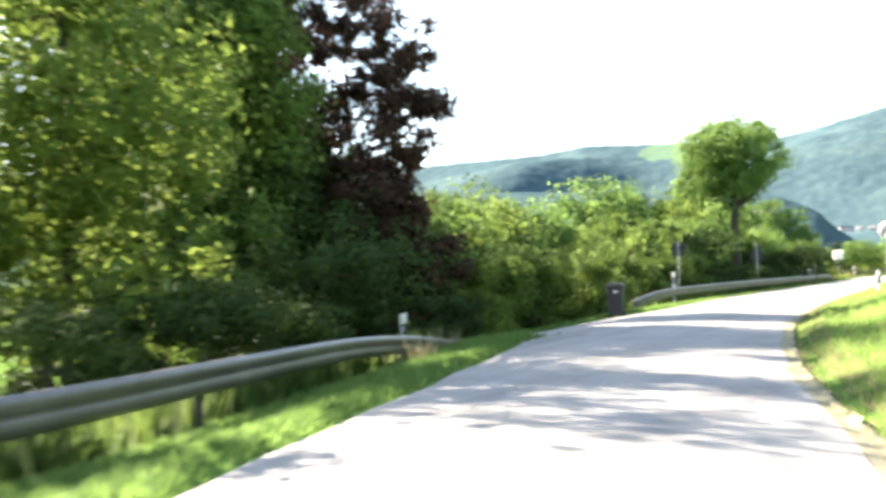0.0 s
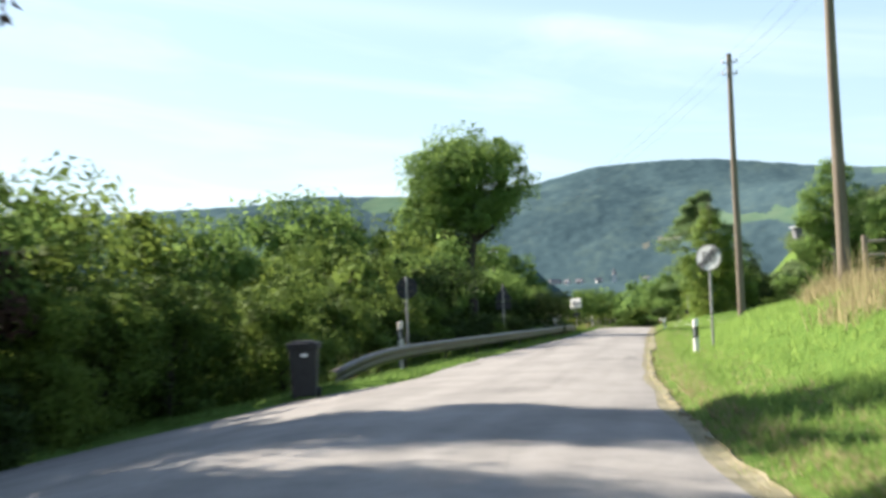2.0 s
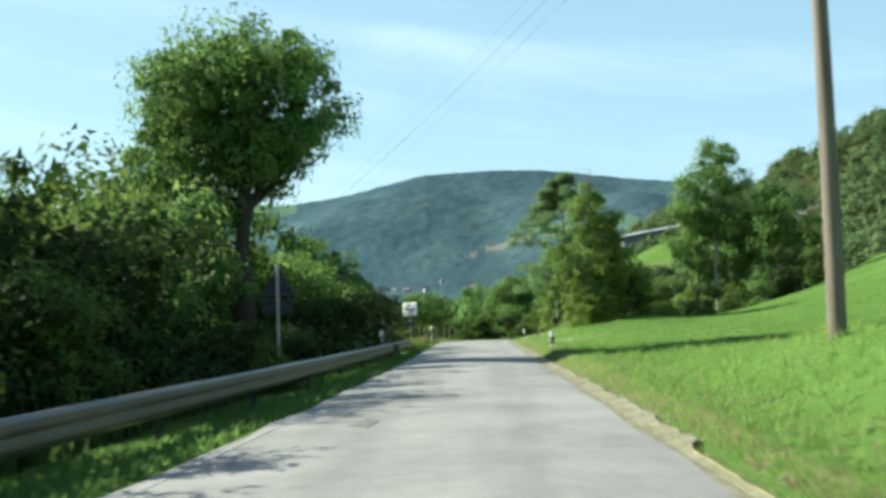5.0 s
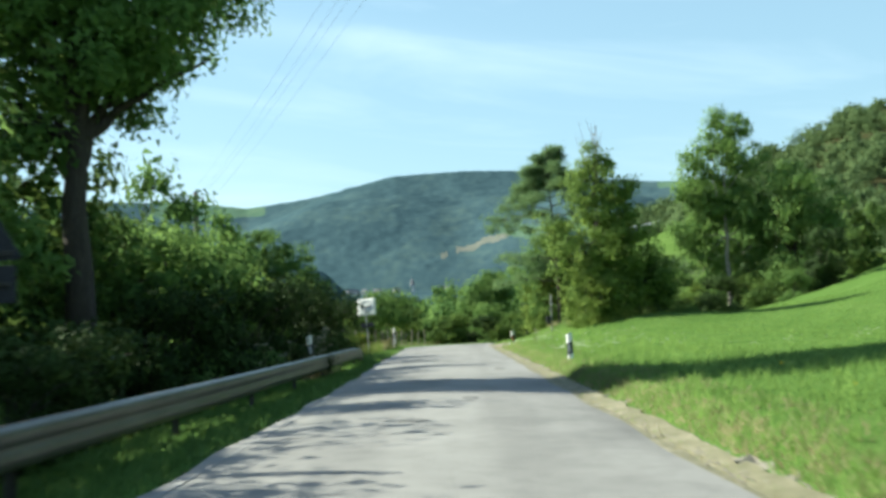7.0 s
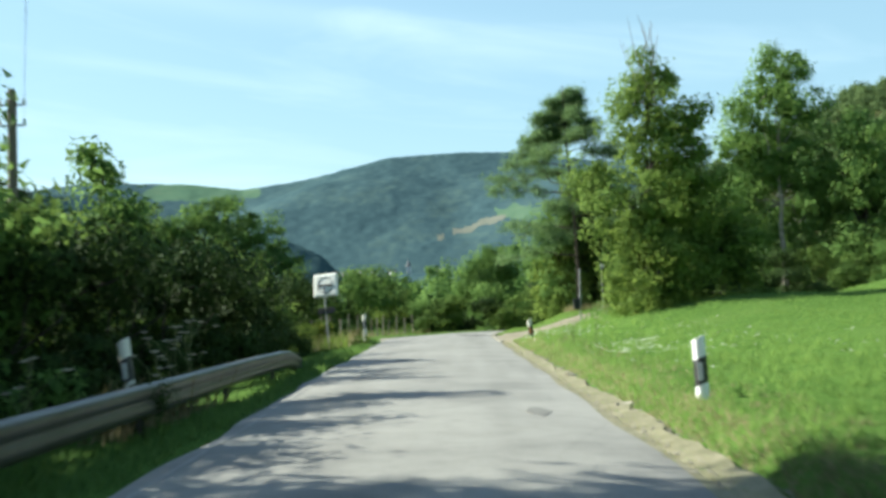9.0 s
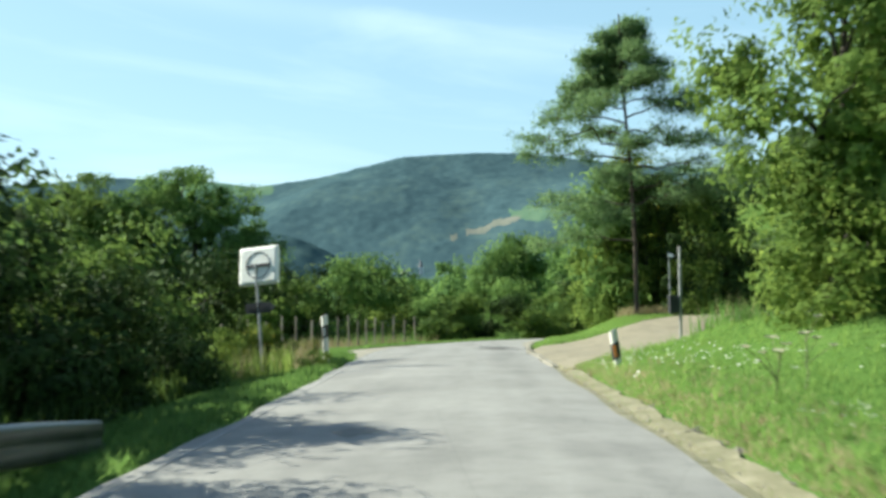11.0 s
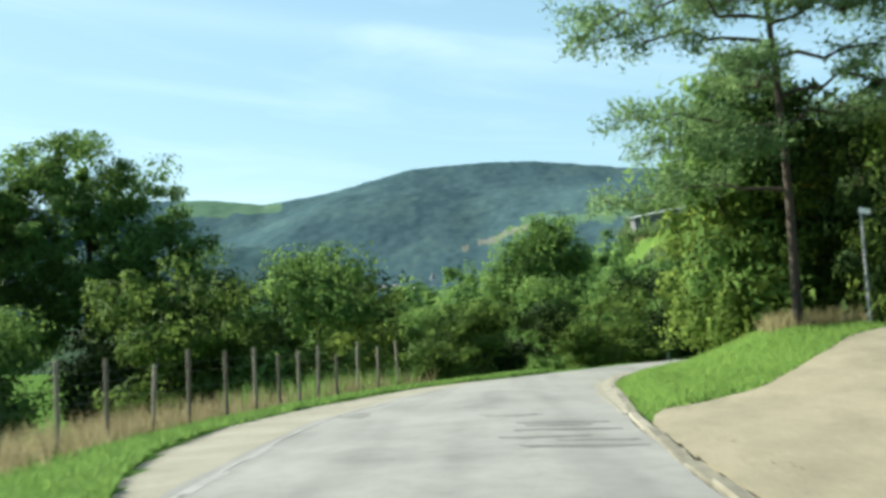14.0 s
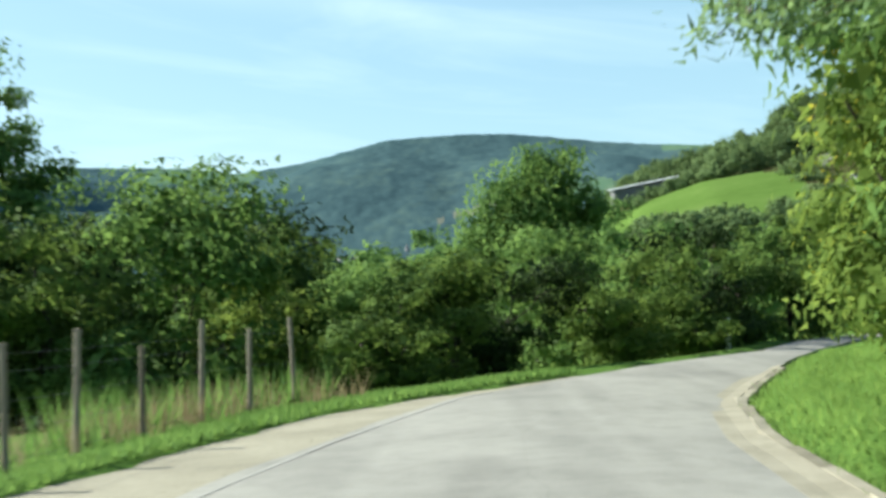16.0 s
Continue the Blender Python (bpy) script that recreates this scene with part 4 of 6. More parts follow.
# ---- guardrails ----
def guardrail(path, posts, label):
    """A steel W-beam along path (x, y, z of its top edge), on posts."""
    thing = new("guardrail")
    prof = [(-0.05, -0.012), (0.0, 0.0), (0.05, -0.006), (0.072, -0.03), (0.08, -0.09), (0.066, -0.135), (0.06, -0.155), (0.066, -0.175), (0.08, -0.22), (0.072, -0.28), (0.04, -0.305), (0.0, -0.31)]
    pts = []
    for (x0, y0, z0), (x1, y1, z1) in zip(path, path[1:]):
        n = max(1, int(math.hypot(x1 - x0, y1 - y0) / 0.5))
        pts += [(x0 + (x1 - x0) * i / n, y0 + (y1 - y0) * i / n, z0 + (z1 - z0) * i / n) for i in range(n)]
    pts.append(path[-1])
    p = np.array(pts)
    for _ in range(4):
        p[1:-1] = (p[:-2] + 2 * p[1:-1] + p[2:]) / 4
    t = np.gradient(p, axis=0)
    side = np.stack([t[:, 1], -t[:, 0], 0 * t[:, 0]], 1)
    side /= np.linalg.norm(side, axis=1)[:, None]
    bm = bmesh.new()
    front, back = [], []
    for q, s in zip(p, side):
        front.append([bm.verts.new(q + s * a + np.array([0, 0, b])) for a, b in prof])
        back.append([bm.verts.new(q + s * (a - 0.008) + np.array([0, 0, b])) for a, b in prof])
    k = len(prof)
    for i in range(len(p) - 1):
        for j in range(k - 1):
            bm.faces.new((front[i][j], front[i + 1][j], front[i + 1][j + 1], front[i][j + 1]))
            bm.faces.new((back[i][j + 1], back[i + 1][j + 1], back[i + 1][j], back[i][j]))
        for j in (0, k - 1):
            bm.faces.new((front[i][j], back[i][j], back[i + 1][j], front[i + 1][j]))
    for i in (0, len(p) - 1):
        for j in range(k - 1):
            bm.faces.new((front[i][j], front[i][j + 1], back[i][j + 1], back[i][j]))
    bmesh.ops.recalc_face_normals(bm, faces=bm.faces)
    for f in bm.faces:
        f.smooth = True
    part("beam", bm, M_GALV, thing)
    dist = np.concatenate([[0], np.cumsum(np.linalg.norm(np.diff(p, axis=0), axis=1))])
    for d in np.arange(0.6, dist[-1] - 0.3, posts):
        q = [np.interp(d, dist, p[:, i]) for i in range(3)]
        s = side[int(np.argmin(abs(dist - d)))]
        x, y = q[0] - s[0] * 0.07, q[1] - s[1] * 0.07
        z0, z1 = gz(x, y) - 0.3, q[2] - 0.03
        if z1 - gz(x, y) < 0.2:
            continue
        ang = math.atan2(s[1], s[0])
        bm = bmesh.new()
        for sx, sy, ox, oy in ((0.05, 0.006, 0, 0.05), (0.05, 0.006, 0, -0.05), (0.006, 0.1, -0.025, 0)):
            box(sx, sy, z1 - z0, (ox, oy, (z0 + z1) / 2), bm=bm)
        part("post", bm, M_GALV, thing, at=Matrix.Translation((x, y, 0)) @ Matrix.Rotation(ang, 4, "Z"))
        part("bolt", rod(0.018, 0.014, (0.09, 0, 0), (0.108, 0, 0), 6), M_GALV, thing, at=Matrix.Translation((x, y, q[2] - 0.155)) @ Matrix.Rotation(ang, 4, "Z"))
    return tagged(thing, label, "guardrail", "guardrails")


guardrail([(-2.2, -12, 0.98), (-4.0, -4, 0.85), (-5.2, 1.8, 0.72), (-6.2, 6.3, 0.62), (-7.1, 9.6, 0.56), (-8.0, 12.8, 0.48), (-8.8, 16.2, 0.28), (-9.2, 19.0, -0.06)], 4.0,
          "grey steel guardrail sloping into the grass at its end")
guardrail([(-10.15, 33.4, 0.12), (-10.0, 35.0, 0.36), (-9.8, 37.4, 0.455), (-9.6, 44, 0.42), (-9.35, 52, 0.37), (-9.3, 60, 0.29), (-9.4, 70, 0.19), (-9.5, 76, 0.12), (-9.6, 79.5, 0.04), (-9.85, 82.3, -0.25)], 4.0,
          "long grey steel guardrail in front of a hedge")


# ---- roadside posts ----
def delineator(at, visible, turn=0.0, body=None, flash=None, label="", lean=0.0):
    """A plastic marker post with slanted top and a dark band that carries a reflector; it sinks into the grass."""
    thing = new("delineator_post")
    thing.matrix_basis = Matrix.Translation((at[0], at[1], at[2])) @ Euler((random.uniform(-0.03, 0.03), lean + random.uniform(-0.04, 0.04), radians(turn))).to_matrix().to_4x4()
    top = visible

    def prism(z0a, z0b, z1a, z1b, grow):
        bm = bmesh.new()
        w, d = 0.06 + grow, 0.05 + grow
        prof = [(-w, d), (w, d), (w, -d * 0.2), (w * 0.35, -d), (-w * 0.35, -d), (-w, -d * 0.2)]
        def cap(za, zb):
            return [bm.verts.new((x, y, za + (zb - za) * (x + w) / (2 * w))) for x, y in prof]
        lo, hi = cap(z0a, z0b), cap(z1a, z1b)
        bm.faces.new(lo[::-1])
        bm.faces.new(hi)
        for i in range(6):
            bm.faces.new((lo[i], lo[(i + 1) % 6], hi[(i + 1) % 6], hi[i]))
        bmesh.ops.recalc_face_normals(bm, faces=bm.faces)
        bmesh.ops.bevel(bm, geom=bm.edges[:], offset=0.004, segments=1, affect="EDGES")
        return bm
    b1, b0 = top - 0.19, top - 0.44
    part("body", prism(-0.3, -0.3, top - 0.05, top, 0), body or M_WHITE, thing)
    part("band", prism(b0 - 0.05, b0, b1 - 0.05, b1, 0.003), M_BLACK, thing, "slanted black band")
    part("reflector", box(0.05, 0.01, 0.17, (0, -0.056, (b0 + b1) / 2 - 0.025), 0.003), flash or M_REFLECT, thing, "upright reflector")
    return tagged(thing, label or "white roadside marker post with a black band", "marker post", "marker posts")


delineator((-3.22, 39.35, gz(-3.22, 39.35)), 0.83, -20)
delineator((-4.1, 69.8, gz(-4.1, 69.8)), 0.60, -16)
delineator((-4.45, 89.3, gz(-4.45, 89.3)), 0.56, -16, M_IVORY, flash=M_ORANGE, lean=-0.1, label="white marker post with orange reflector beside the drive")
delineator((-10.3, 39.4, gz(-10.3, 39.4)), 1.25, 0, M_IVORY, label="weathered marker post behind the guardrail")
delineator((-9.72, 70.6, gz(-9.72, 70.6)), 1.02, 0, M_IVORY, lean=-0.12, label="dirty grey marker post behind the guardrail")
delineator((-9.6, 17.2, gz(-9.6, 17.2)), 0.84, 20, M_IVORY, label="stained stubby marker post near the end of the guardrail")
delineator((-9.5, 94.05, gz(-9.5, 94.05)), 1.0, 0, M_IVORY, label="weathered marker post in long grass by the road")
delineator((-0.4, 130.6, gz(-0.4, 130.6)), 0.8, -30, label="white marker post on the outside of the bend")


# ---- signs ----
def sign_mast(thing, height, r=0.03):
    part("mast", rod(r, r, (0, 0, -0.4), (0, 0, height), 12), M_MAST, thing)
    part("cap", rod(r + 0.003, r * 0.6, (0, 0, height), (0, 0, height + 0.02), 12), M_BLACK, thing)


def letters(text, size, mat, parent, at, name="number"):
    cu = bpy.data.curves.new(name, "FONT")
    cu.body, cu.size, cu.align_x, cu.align_y, cu.extrude, cu.offset = text, size, "CENTER", "CENTER", 0.002, 0.004
    tmp = bpy.data.objects.new(name, cu)
    scene.collection.objects.link(tmp)
    dg = bpy.context.evaluated_depsgraph_get()
    me = bpy.data.meshes.new_from_object(tmp.evaluated_get(dg))
    bpy.data.objects.remove(tmp)
    me.materials.clear()
    me.materials.append(mat)
    return part(name, me, None, parent, at=at)


x, y = -2.85, 38.7
end_sign = new("speed_limit_sign")
end_sign.matrix_basis = Matrix.Translation((x, y, gz(x, y))) @ Matrix.Rotation(radians(-24), 4, "Z")
top = 2.51 - gz(x, y)
sign_mast(end_sign, top - 0.04)
fz = top - 0.30
part("plate", rod(0.30, 0.30, (0, -0.035, fz), (0, -0.048, fz), 40), M_WHITE, end_sign, "round white plate")
bm = bmesh.new()
ring = [(math.cos(a), math.sin(a)) for a in np.linspace(0, 2 * math.pi, 40, endpoint=False)]
inner = [bm.verts.new((0.277 * c, -0.0505, fz + 0.277 * s)) for c, s in ring]
outer = [bm.verts.new((0.294 * c, -0.0505, fz + 0.294 * s)) for c, s in ring]
for i in range(40):
    bm.faces.new((inner[i], inner[(i + 1) % 40], outer[(i + 1) % 40], outer[i]))
part("rim", bm, M_GREY, end_sign, "thin dark rim")
letters("50", 0.34, M_PALEGREY, end_sign, Matrix.Translation((0, -0.052, fz)) @ Matrix.Rotation(radians(90), 4, "X"))
for k in range(-2, 3):
    off = k * 0.034
    ln = 2 * math.sqrt(0.275 ** 2 - off ** 2)
    part("slash", box(ln, 0.002, 0.019, (off * 0.707, -0.0545 - 0.0004 * k, fz - off * 0.707), turn=Matrix.Rotation(radians(-45), 4, "Y")), M_SIGNBACK, end_sign, "dark slanted stripe")
for dz in (-0.14, 0.14):
    part("clamp", box(0.1, 0.05, 0.035, (0, -0.015, fz + dz), 0.004), M_GALV, end_sign)
tagged(end_sign, "round white end-of-limit sign reading 50 on a steel mast", "road sign")


def warning_back(x, y, top, label, disc=False):
    """A triangular sign with a small plate below, or a round one, seen from behind, with its stiffening rails."""
    thing = new("warning_sign")
    g = gz(x, y)
    thing.matrix_basis = Matrix.Translation((x, y, g))
    h = top - g
    sign_mast(thing, h, 0.032)
    if disc:
        part("plate", rod(0.30, 0.30, (0, 0.04, h - 0.30), (0, 0.052, h - 0.30), 40), M_SIGNBACK, thing, "dull grey back of a round plate")
        for dz in (-0.2, -0.4):
            part("rail", box(0.36, 0.03, 0.035, (0, 0.028, h + dz), 0.003), M_GALV, thing)
        return tagged(thing, label, "road sign", "warning signs")
    bm = bmesh.new()
    pts = [(-0.36, -0.22), (0.36, -0.22), (0.0, 0.40)]
    rim = []
    for i, (px, pz) in enumerate(pts):
        ax, az = pts[i - 1]
        bx, bz = pts[(i + 1) % 3]
        for qx, qz in ((ax, az), (bx, bz)):
            rim.append((px + (qx - px) * 0.06, pz + (qz - pz) * 0.06))
    f = bm.faces.new([bm.verts.new((a, 0.04, h - 0.42 + b)) for a, b in rim])
    e = bmesh.ops.extrude_face_region(bm, geom=[f])
    for v in e["geom"]:
        if isinstance(v, bmesh.types.BMVert):
            v.co.y += 0.012
    bmesh.ops.recalc_face_normals(bm, faces=bm.faces)
    part("plate", bm, M_SIGNBACK, thing, "dull grey back of a triangular plate")
    part("supplementary_plate", box(0.60, 0.012, 0.30, (0, 0.046, h - 0.83), 0.004), M_SIGNBACK, thing, "dull grey back of a rectangular plate")
    for dz, w in ((-0.28, 0.34), (-0.58, 0.56), (-0.83, 0.5)):
        part("rail", box(w, 0.03, 0.035, (0, 0.028, h + dz), 0.003), M_GALV, thing)
    return tagged(thing, label, "road sign", "warning signs")


warning_back(-10.75, 41.9, 2.16, "grey back of a round sign on a mast behind the guardrail", True)
warning_back(-10.15, 55.1, 2.16, "grey back of a triangular warning sign beside the hedge")

# traffic mirror seen from behind, with an arrow plate on the same mast
x, y = -10.55, 93.1
mirror = new("traffic_mirror")
mirror.matrix_basis = Matrix.Translation((x, y, gz(x, y))) @ Euler((0, radians(-4), radians(-20))).to_matrix().to_4x4()
g = gz(x, y)
for nm, bm, mat, lab in (("mast", rod(0.03, 0.03, (0, -0.02, -0.4), (0.03, -0.03, 1.44 - g), 12), M_MAST, ""),):
    part(nm, bm, mat, mirror, lab)
mz = 1.42 - g
tip = Matrix.Translation((0, 0, mz)) @ Matrix.Rotation(radians(-10), 4, "X") @ Matrix.Translation((0, 0, -mz))
face = part("housing", box(0.84, 0.12, 0.74, (0.05, 0.07, mz), 0.045), M_CREAM, mirror, "cream plastic rounded-square housing", tip)
part("frame", box(0.72, 0.016, 0.62, (0.06, 0.004, mz), 0.006), M_CREAM, mirror, "", tip)
bm = bmesh.new()
for i in range(32):
    a0, a1 = 2 * math.pi * i / 32, 2 * math.pi * (i + 1) / 32
    rod(0.009, 0.009, (0.06 + 0.25 * math.cos(a0), -0.008, mz + 0.25 * math.sin(a0)), (0.06 + 0.25 * math.cos(a1), -0.008, mz + 0.25 * math.sin(a1)), 6, bm)
part("ring", bm, M_SIGNBACK, mirror, "round stiffening ring", tip)
part("bracket", box(0.50, 0.035, 0.06, (0.07, -0.022, mz - 0.01), 0.008), M_SIGNBACK, mirror, "grey clamp bar", tip)
part("mirror_face", rod(0.33, 0.33, (0.08, 0.105, mz), (0.08, 0.118, mz), 32), M_REFLECT, mirror, "convex mirror turned away", tip)
az = 0.62 - g
bm = bmesh.new()
f = bm.faces.new([bm.verts.new(p) for p in ((-0.24, -0.055, az - 0.1), (0.28, -0.055, az - 0.1), (0.40, -0.055, az), (0.28, -0.055, az + 0.1), (-0.24, -0.055, az + 0.1))])
e = bmesh.ops.extrude_face_region(bm, geom=[f])
for v in e["geom"]:
    if isinstance(v, bmesh.types.BMVert):
        v.co.y += 0.012
bmesh.ops.recalc_face_normals(bm, faces=bm.faces)
plate = part("arrow_plate", bm, M_SIGNBACK, mirror, "small grey-blue arrow-shaped plate")
for ox, w in ((-0.10, 0.20), (0.13, 0.15)):
    part("writing", box(w, 0.004, 0.07, (ox, -0.058, az)), M_BLACK, mirror, "dark illegible writing")
tagged(mirror, "cream square traffic mirror seen from behind on a steel mast", "traffic mirror")

# slim steel mast by the drive
x, y, h = -2.52, 94.45, 1.95
thing = new("steel_mast")
thing.matrix_basis = Matrix.Translation((x, y, gz(x, y))) @ Euler((0.0, 0.012, 0)).to_matrix().to_4x4()
part("mast", rod(0.032, 0.028, (0, 0, -0.4), (0, 0, h), 12), M_MAST, thing)
part("cap", rod(0.036, 0.02, (0, 0, h), (0, 0, h + 0.03), 12), M_GALV, thing)
letter = part("letter_box", box(0.19, 0.16, 0.30, (-0.13, 0, 0.80), 0.012), M_BIN, thing, "grey metal box clamped to the mast")
part("lid", box(0.21, 0.18, 0.05, (-0.13, 0, 0.975), 0.012), M_BIN, letter, "")
tagged(thing, "slim steel mast with a small box beside the gravel drive", "mast")

# slender post with a clamp and a small plate on the island
x, y, h = 0.6, 112.6, 2.3
thing = new("steel_mast")
thing.matrix_basis = Matrix.Translation((x, y, gz(x, y))) @ Euler((0.0, -0.01, 0)).to_matrix().to_4x4()
part("mast", rod(0.03, 0.026, (0, 0, -0.4), (0, 0, h), 12), M_MAST, thing)
part("cap", rod(0.034, 0.02, (0, 0, h), (0, 0, h + 0.03), 12), M_GALV, thing)
part("clamp", box(0.20, 0.05, 0.04, (0, 0, 0.72), 0.006), M_GALV, thing)
part("plate", box(0.22, 0.016, 0.11, (0.06, -0.04, h - 0.08), 0.004, turn=Matrix.Rotation(radians(12), 4, "Y")), M_WHITE, thing, "small white plate")
tagged(thing, "slim steel mast with a clamp on the grass island", "mast")


# ---- wheelie bin ----
x, y = -10.33, 32.35
wb = new("wheelie_bin")
wb.matrix_basis = Matrix.Translation((x, y, lay_by_z(x, y))) @ Matrix.Rotation(radians(12), 4, "Z") @ Matrix.Scale(1.1, 4)
bm = box(0.46, 0.50, 0.80, (0, 0, 0.46), 0.03)
for v in bm.verts:
    if v.co.z < 0.45:
        v.co.x *= 0.82
        v.co.y *= 0.78
body = part("body", bm, M_BIN, wb)
part("rim", box(0.51, 0.56, 0.06, (0, 0, 0.86), 0.015), M_BIN, body)
lid = bmesh.new()
box(0.53, 0.58, 0.05, (0, 0, 0.915), 0.02, bm=lid)
box(0.40, 0.44, 0.04, (0, 0, 0.95), 0.018, bm=lid)
lid = part("lid", lid, M_BIN, wb)
part("lid_grip", box(0.18, 0.05, 0.03, (0, -0.30, 0.915), 0.01), M_BIN, lid)
part("handle", rod(0.016, 0.016, (-0.22, 0.31, 0.86), (0.22, 0.31, 0.86), 10), M_BLACK, wb)
for s in (-1, 1):
    wheel = part("wheel", rod(0.10, 0.10, (s * 0.18, 0.2, 0.10), (s * 0.235, 0.2, 0.10), 20), M_BLACK, wb)
    part("hub", rod(0.05, 0.045, (s * 0.236, 0.2, 0.10), (s * 0.245, 0.2, 0.10), 12), M_BIN, wheel)
part("sticker", box(0.11, 0.004, 0.05, (0.03, -0.252, 0.74)), M_WHITE, wb, "small white sticker")
tagged(wb, "dark grey wheelie bin with closed lid at the roadside", "wheelie bin")


# ---- telegraph poles ----
def pole(x, y, top, base_r, label, arms=True):
    thing = new("telegraph_pole")
    g = gz(x, y)
    thing.matrix_basis = Matrix.Translation((x, y, g))
    h = top - g
    v, f = tubes([[((0.01 * math.sin(t * 7), 0.01 * math.cos(t * 5), -0.6 + (h + 0.6) * t), base_r * (1 - 0.38 * t)) for t in np.linspace(0, 1, 14)]], 14)
    part("shaft", mesh_of("shaft", v, f, M_POLE, True), None, thing)
    part("cap", rod(base_r * 0.66, base_r * 0.3, (0, 0, h - 0.01), (0, 0, h + 0.05), 12), M_SIGNBACK, thing)
    if arms:
        for dz in (-0.25, -0.62):
            arm = part("crossarm", rod(0.018, 0.018, (-0.22, 0, h + dz), (0.22, 0, h + dz), 8), M_SIGNBACK, thing)
            for s in (-1, 1):
                part("insulator", rod(0.04, 0.022, (s * 0.22, 0, h + dz), (s * 0.22, 0, h + dz + 0.12), 10), M_WHITE, arm)
    return tagged(thing, label, "telegraph pole", "telegraph poles")


pole(-1.6, 48.4, 9.0, 0.125, "tall weathered wooden telegraph pole in the meadow")
pole(-0.5, 35.2, 7.9, 0.135, "weathered wooden telegraph pole on the grassy bank")
pole(-14.3, 78.6, 4.9, 0.12, "dark wooden telegraph pole rising out of the hedge")

# overhead wires
def wire(p, q, sag, name="overhead_wire"):
    pts = [((p[0] + (q[0] - p[0]) * t, p[1] + (q[1] - p[1]) * t, p[2] + (q[2] - p[2]) * t - sag * 4 * t * (1 - t)), 0.002) for t in np.linspace(0, 1, 24)]
    v, f = tubes([pts], 5)
    ob = new(name, mesh_of(name, v, f, M_SIGNBACK, True))
    return tagged(ob, "thin dark overhead wire between telegraph poles", "wire", "overhead wires")


for s in (-0.22, 0.22):
    for dz in (-0.13, -0.5):
        wire((-1.6 + s, 48.4, 9.0 + dz), (-14.3 + s, 78.6, 4.9 + dz), 0.45)
        wire((-0.5 + s, 35.2, 7.9 + dz), (-1.6 + s, 48.4, 9.0 + dz), 0.12)

# ---- trees and bushes ----
tree("ash_tree", "tall green ash tree with a dark bare trunk above the hedge", (-13.5, 66.5, gz(-13.5, 66.5)), 12.8,
     [(0.2, 0, 10.4, 2.1, 2.1, 1.5), (-1.2, 0, 10.2, 1.5, 1.5, 1.1), (1.5, 0.2, 10.0, 1.3, 1.3, 1.1), (-2.3, 0.1, 8.6, 1.1, 1.2, 0.9), (-1.2, 0.4, 9.2, 2.0, 2.0, 1.6), (1.2, -0.2, 9.2, 1.7, 2.0, 1.6), (0.0, 0.5, 8.2, 2.3, 2.5, 1.5), (2.0, 0.9, 8.4, 1.2, 1.5, 1.0),
      (-2.1, 0, 7.6, 1.5, 1.6, 1.3), (-2.9, 0.3, 6.9, 0.9, 1.1, 0.8), (2.4, 0.8, 7.5, 0.7, 0.9, 0.5), (0.0, -1.2, 9.4, 1.6, 1.5, 1.4), (-1.0, 0.2, 6.5, 1.4, 1.6, 0.8), (0.7, 0.3, 6.9, 1.1, 1.3, 0.7), (-0.4, 1.4, 7.4, 1.6, 1.4, 1.0), (-1.0, 0.3, 5.9, 0.9, 0.9, 0.5)], L_ASH, M_BARK, 100, 0.40, 250, 43000, 0.35, 0.17, 9.5, fork=0.62)
